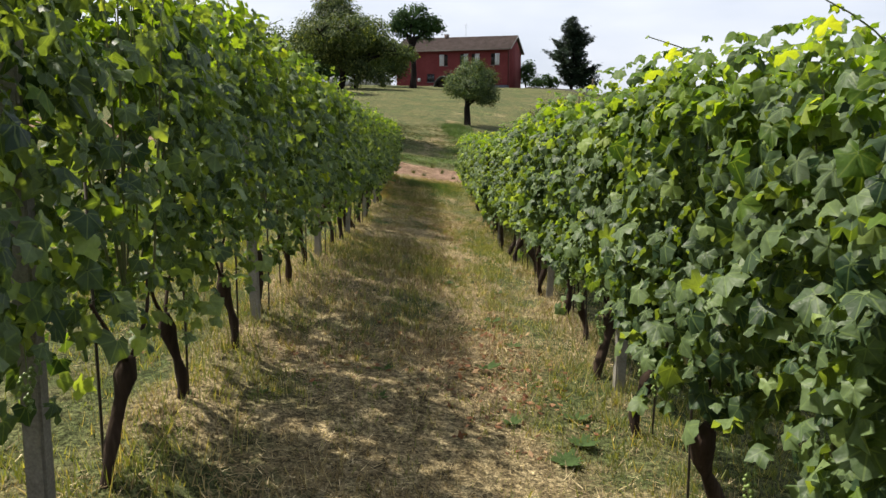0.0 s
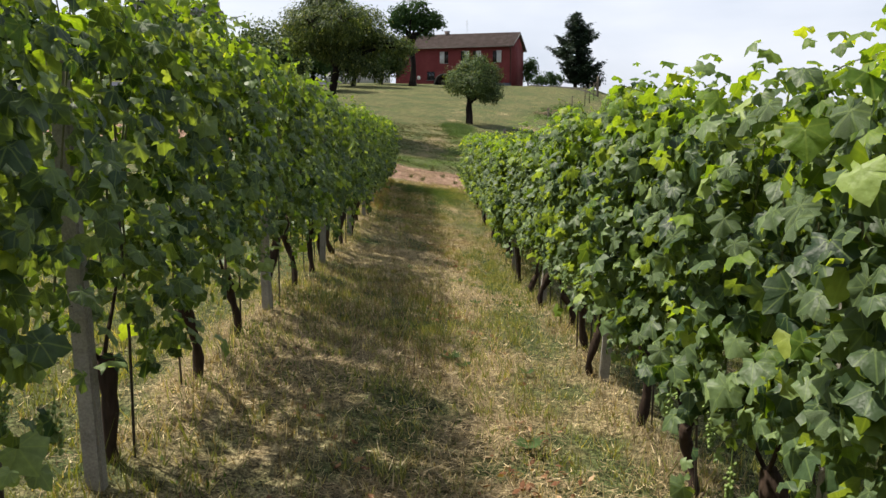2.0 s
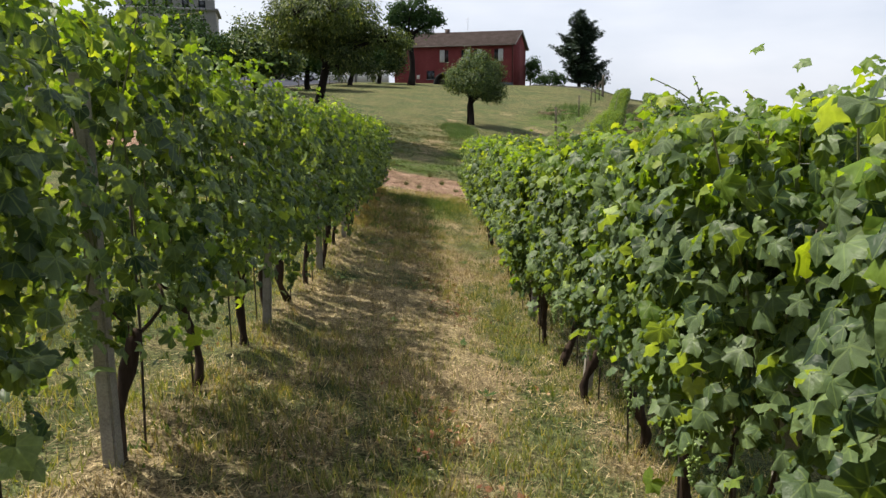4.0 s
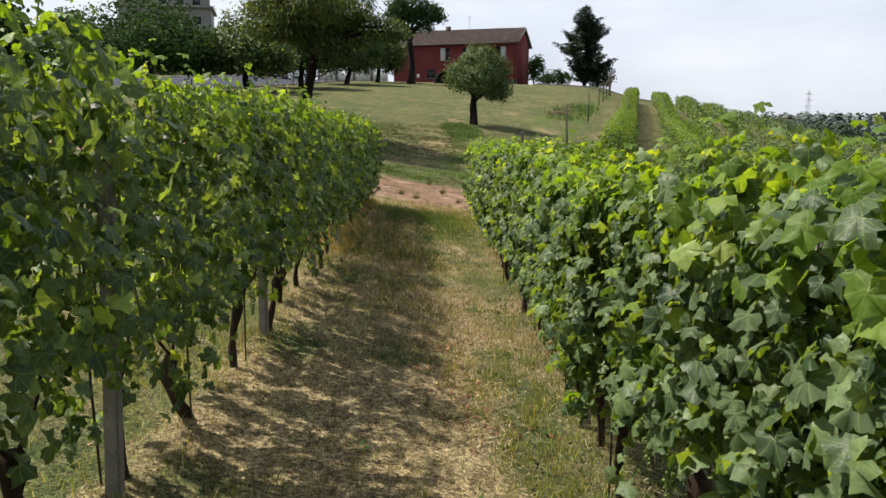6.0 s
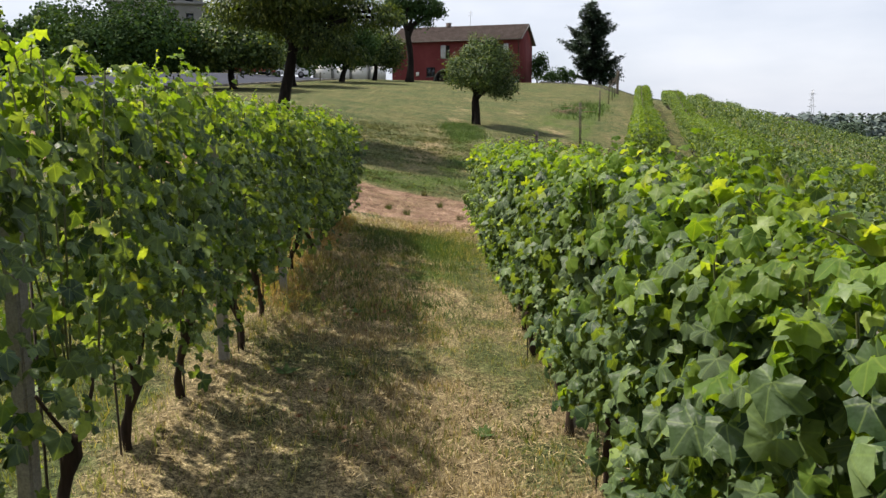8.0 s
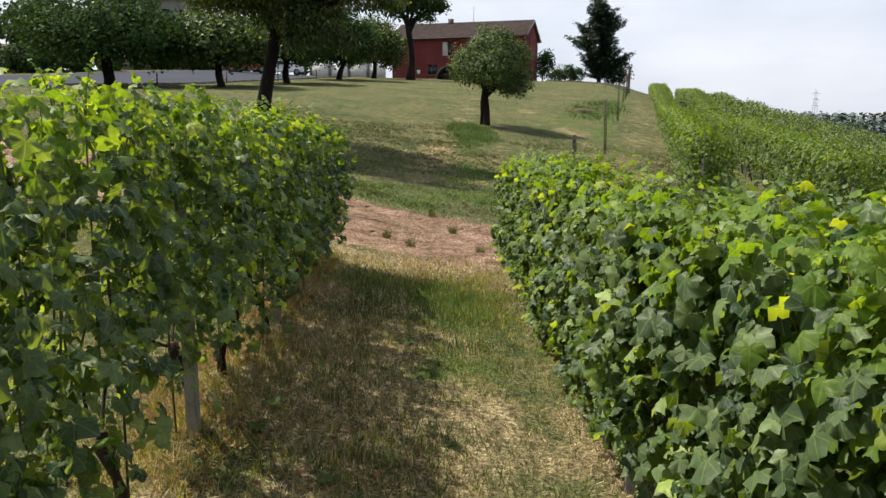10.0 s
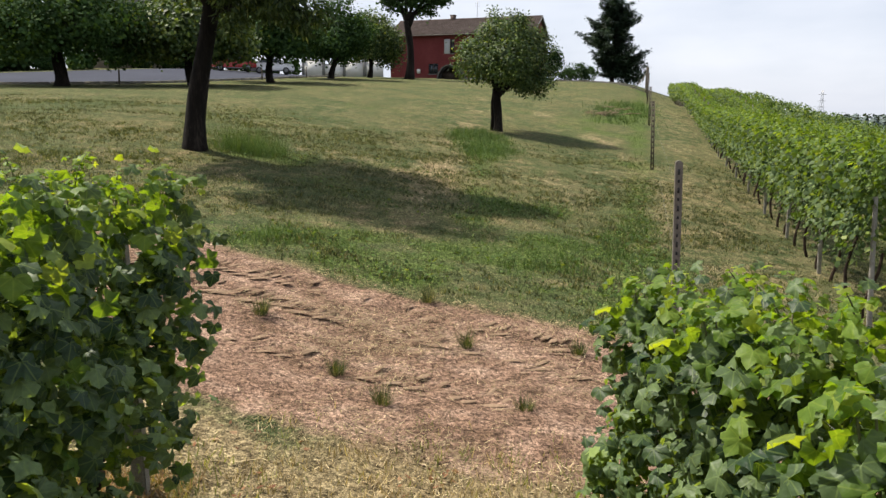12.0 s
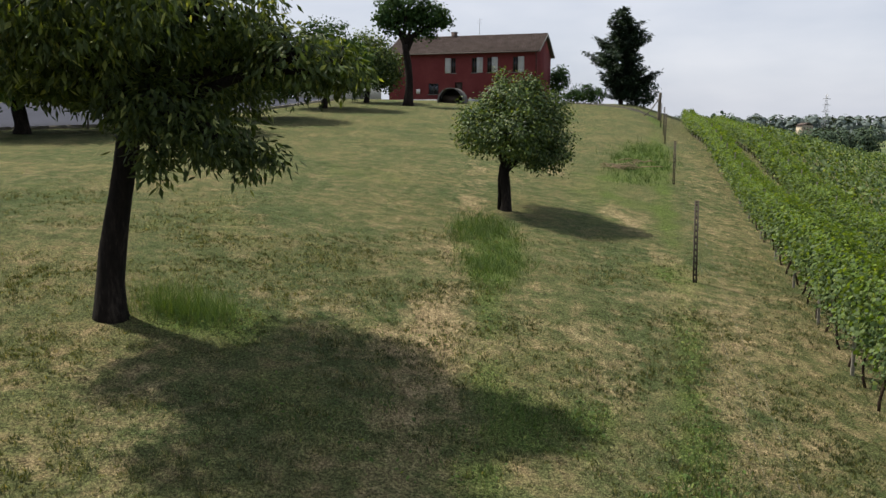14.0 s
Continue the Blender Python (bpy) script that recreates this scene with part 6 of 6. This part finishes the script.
strewn("tall_grass", 90000, (-9, 14), (30.5, 80), lambda x, y: np.clip(lush_amount(x, y) - 0.25, 0, 1), 0.15, 0.011, M_LUSH, "lush uncut green grass", 17)
strewn("lane_herbs", 46000, (-3.5, 1.9), (1.2, 27.5), lambda x, y: np.clip(patches(x * 0.9, y * 0.7, 31) * 1.6 - 0.1, 0, 1) * (1 - 0.7 * np.exp(-((x - 0.35) / 0.3) ** 2)), 0.045, 0.016, M_WEED, "low leafy green herbs in patches of the lane", 29, bunch=6)
strewn("lush_lane_grass", 60000, (-1.2, 1.8), (19.5, 27.8), lambda x, y: lush_amount(x, y), 0.12, 0.008, M_LUSH, "green grass at the end of the lane", 18)
strewn("bank_tall_grass", 15000, (7.5, 13.5), (59, 74), lambda x, y: np.exp(-(((x - fence_x(y) + 1.5) / 1.2) ** 2 + ((y - 66.5) / 5.5) ** 2)), 0.34, 0.022, M_LUSH, "rank uncut grass on the bank by the fence", 35, bunch=8)
strewn("uncut_grass", 16000, (0.4, 3.0), (42.8, 51.6), lambda x, y: np.exp(-(((x - 1.7) / 0.95) ** 2 + ((y - 47.0) / 3.7) ** 2) ** 2), 0.2, 0.013, M_LUSH, "patch of lush uncut grass before the round tree", 23)
strewn("verge_grass", 26000, (-1.75, 1.6), (2, 27.6), lambda x, y: np.clip(np.exp(-((np.abs(x) - 1.22) / 0.2) ** 2) * (0.35 + 0.65 * patches(x * 0.7, y * 0.7, 12)), 0, 1), 0.2, 0.006, M_GRASS, "longer grass left standing at the foot of the vines", 24)
strewn("bank_grass", 60000, (-4.5, 5.2), (31, 39), lambda x, y: np.clip(lush_amount(x, y) - 0.2, 0, 1), 0.11, 0.012, M_LUSH, "rough green grass above the track", 25)
strewn("sprayed_grass", 17000, (-1.95, -1.1), (19.5, 27.3), lambda x, y: np.clip(0.5 + patches(x, y, 14), 0, 1), 0.13, 0.007, M_ORANGE, "orange-brown sprayed grass under the vines", 26, 0.3)
strewn("small_white_flowers", 260, (-4.2, -2.8), (32.4, 33.6), lambda x, y: np.exp(-((x + 3.45) / 0.35) ** 2 - ((y - 32.98) / 0.22) ** 2), 0.05, 0.035, M_PETAL, "small white flowers at the edge of the track", 27, 0.3, "flowers")
strewn("grass_tuft", 9000, (-4.7, -2.9), (39.2, 40.6), lambda x, y: np.exp(-((x + 3.72) / 0.5) ** 2 - ((y - 39.85) / 0.4) ** 2), 0.66, 0.007, M_LUSH, "tall wispy grass tuft beside the tree", 19)


def lumps(name, x, y, size, stretch, turn, mat, label, seed):
    """Flattened uneven lumps half sunk in the ground."""
    rng = np.random.default_rng(seed)
    tv = np.array([(1, 0, 0), (0.3, 0.9, 0), (-0.8, 0.6, 0), (-0.8, -0.6, 0), (0.3, -0.9, 0), (0.1, 0.1, 0.75)])
    tpl = (tv, np.array([0, 1, 5, 1, 2, 5, 2, 3, 5, 3, 4, 5, 4, 0, 5]), np.full(5, 3))
    k = len(x)
    c, s = np.cos(turn), np.sin(turn)
    m = np.zeros((k, 3, 3))
    m[:, 0, 0], m[:, 1, 0], m[:, 0, 1], m[:, 1, 1], m[:, 2, 2] = c * stretch, s * stretch, -s, c, rng.uniform(0.3, 0.6, k)
    v = scatter(tpl, np.c_[x, y, ground(x, y) - 0.004], m, size)
    return tagged(linked(name, np_mesh(name, *v, mat, True)), label, "earth", kind="stuff")


def tread_ridges():
    """Low rounded ridges that tractor tyres pressed into the soft earth, in slanting pairs along the wheel tracks."""
    rng = np.random.default_rng(64)
    u = np.array([-1, -0.7, -0.3, 0.1, 0.5, 0.8, 1])
    V = np.array([(a, c * math.sqrt(max(0.0, 1.02 - a * a)), (1 - a * a) * (1 - abs(c) ** 2) - 0.35 * (abs(c) == 1)) for a in u for c in (-1, -0.5, 0, 0.5, 1)])
    i, j = np.meshgrid(np.arange(6), np.arange(4), indexing="ij")
    lo = np.stack([i * 5 + j, (i + 1) * 5 + j, (i + 1) * 5 + j + 1, i * 5 + j + 1], -1).reshape(-1)
    P, M = [], []
    for line, slant, shift in ((31.12, 1.05, 0.0), (30.88, 0.15, 0.06), (30.45, 1.0, 0.03), (30.2, 0.2, 0.08), (29.35, 1.0, 0.02), (29.1, 0.2, 0.05)):
        for q in np.arange(-7.5, 1.6, 0.085):
            if rng.random() > (0.9 if q < -0.8 else 0.4) * (0.6 + 0.4 * math.sin(1.1 * q + 3 * line)):
                continue
            x, y = q + shift + rng.normal(0, 0.02), line - 0.3 * q + rng.normal(0, 0.03)
            a = slant + rng.normal(0, 0.12)
            sx, sy, sz = rng.uniform(0.07, 0.13), rng.uniform(0.022, 0.036), rng.uniform(0.004, 0.010)
            P.append((x, y, gz(x, y) - 0.002))
            M.append([(math.cos(a) * sx, -math.sin(a) * sy, 0), (math.sin(a) * sx, math.cos(a) * sy, 0), (0, 0, sz)])
    v = scatter((V, lo, np.full(24, 4)), np.array(P), np.array(M), np.ones(len(P)))
    tagged(linked("tyre_tread_marks", np_mesh("tyre_tread_marks", *v, M_CLOD, True)), "rounded ridges pressed by tractor tyres into the earth", "earth", kind="stuff")


tread_ridges()


def track_earth():
    rng = np.random.default_rng(61)
    x, y = rng.uniform(-9, 4.5, 15000), rng.uniform(27, 34, 15000)
    ok = rng.random(15000) < soil_amount(x, y) * (0.5 + 0.5 * patches(x, y, 9))
    x, y = x[ok], y[ok]
    lumps("earth_clods", x, y, 0.007 + 0.018 * rng.random(len(x)) ** 3, rng.uniform(0.8, 1.6, len(x)), rng.uniform(0, 6.28, len(x)), M_CLOD, "crumbled dry reddish earth clods on the track", 62)
    x, y = rng.uniform(-1.9, 1.6, 20000), rng.uniform(1.5, 28, 20000)
    ok = rng.random(20000) < np.clip(patches(x * 1.2, y * 0.8, 10) * 2.0 - 0.5, 0, 1) * (0.25 + 0.75 * np.exp(-((x - 0.5) / 0.45) ** 2) + 0.5 * np.exp(-((x + 1.3) / 0.3) ** 2))
    x, y = x[ok], y[ok]
    k = len(x)
    nrm, tip = np.c_[rng.normal(0, 0.5, (k, 2)), np.ones(k)], rng.normal(0, 1, (k, 3))
    v = scatter(OVAL_LEAF, np.c_[x, y, ground(x, y) + 0.02], axes_from(nrm, tip), rng.uniform(0.025, 0.07, k))
    tagged(linked("dead_leaves", np_mesh("dead_leaves", *v, M_DEAD)), "red-brown dead leaves scattered on the lane", "leaf litter", kind="stuff")
    x, y = rng.uniform(-9, 7, 26000), rng.uniform(31, 44, 26000)
    ok = rng.random(26000) < np.clip(lush_amount(x, y) * 1.2 - 0.2, 0, 0.9) * smooth(0.5, 0.1, soil_amount(x, y))
    x, y = x[ok], y[ok]
    k = len(x)
    nrm, tip = np.c_[rng.normal(0, 0.45, (k, 2)), np.ones(k)], np.c_[rng.normal(0, 1, (k, 2)), rng.normal(0.2, 0.3, k)]
    v = scatter(OVAL_LEAF, np.c_[x, y, ground(x, y) + rng.uniform(0.02, 0.12, k)], axes_from(nrm, tip), rng.uniform(0.04, 0.09, k))
    tagged(linked("lawn_herbs", np_mesh("lawn_herbs", *v, M_WEED)), "low broad-leaved herbs in the lush grass", "herbs", kind="stuff")


track_earth()


def tuft(x, y, height, count, seed, label):
    rng = np.random.default_rng(seed)
    a, r = rng.uniform(0, 6.28, count), 0.07 * np.sqrt(rng.random(count))
    base = np.c_[r * np.cos(a), r * np.sin(a), np.full(count, -0.01)]
    up = np.c_[np.cos(a) * rng.uniform(0.2, 1.3, count), np.sin(a) * rng.uniform(0.2, 1.3, count), np.ones(count)]
    up /= np.linalg.norm(up, axis=1, keepdims=True)
    s = np.c_[-np.sin(a), np.cos(a), np.zeros(count)]
    h = height * rng.uniform(0.5, 1.2, count)
    h = h * 0.8
    v = scatter(BLADE, base, np.stack([s * (0.006 / h)[:, None], np.cross(up, s), up], -1), h)
    ob = linked("grass_tussock", np_mesh("grass_tussock", *v, M_LAWN), None, pose(x, y, gz(x, y)))
    tagged(ob, label, "grass", "tussocks on the track")


for i, (x, y, h) in enumerate(((0.13, 31.36, 0.26), (-1.46, 30.36, 0.28), (0.5, 30.2, 0.24), (-0.6, 29.2, 0.2), (-3.2, 31.4, 0.18), (1.6, 30.4, 0.2), (-0.2, 28.7, 0.24), (0.9, 28.9, 0.2))):
    tuft(x, y, h, 150, 400 + i, "grey-green grass tussock on the bare track")


def weed(x, y, size, seed, label, leaves=9):
    """A low rosette of broad leaves."""
    rng = np.random.default_rng(seed)
    a = np.arange(leaves) * 2.4 + rng.uniform(0, 1, leaves)
    tip = np.c_[np.cos(a), np.sin(a), rng.uniform(0.3, 2.2, leaves)]
    nrm = np.c_[-np.cos(a) * 0.5, -np.sin(a) * 0.5, np.ones(leaves)]
    root = empty("weed", pose(x, y, gz(x, y)), label, "weed", "weeds of the lane")
    tpl = small_leaf(1.0, 0.42, 0.1)
    turn = axes_from(nrm, tip)
    for k in range(leaves):
        part("leaf", scatter(tpl, np.array([[0, 0, 0.015]]), turn[k:k + 1], np.array([size * rng.uniform(0.7, 1.2)])), M_WEED, root)


WEEDS = np.random.default_rng(77)
for i in range(34):
    wx = WEEDS.choice([0.9, 0.75, -1.0, 0.3, -0.3]) + WEEDS.normal(0, 0.2)
    weed(wx, WEEDS.uniform(2.5, 27), WEEDS.uniform(0.05, 0.12), i, "low broad-leaved green weed in the dry lane", int(WEEDS.integers(6, 12)))
weed(0.2, 8.62, 0.11, 91, "pale broad-leaved weed in the middle of the lane", 12)
weed(0.75, 3.9, 0.11, 92, "large green weed clump in the straw", 22)
weed(0.9, 4.2, 0.10, 93, "large green weed clump in the straw", 18)
weed(0.6, 7.0, 0.10, 94, "large green weed clump in the straw", 16)
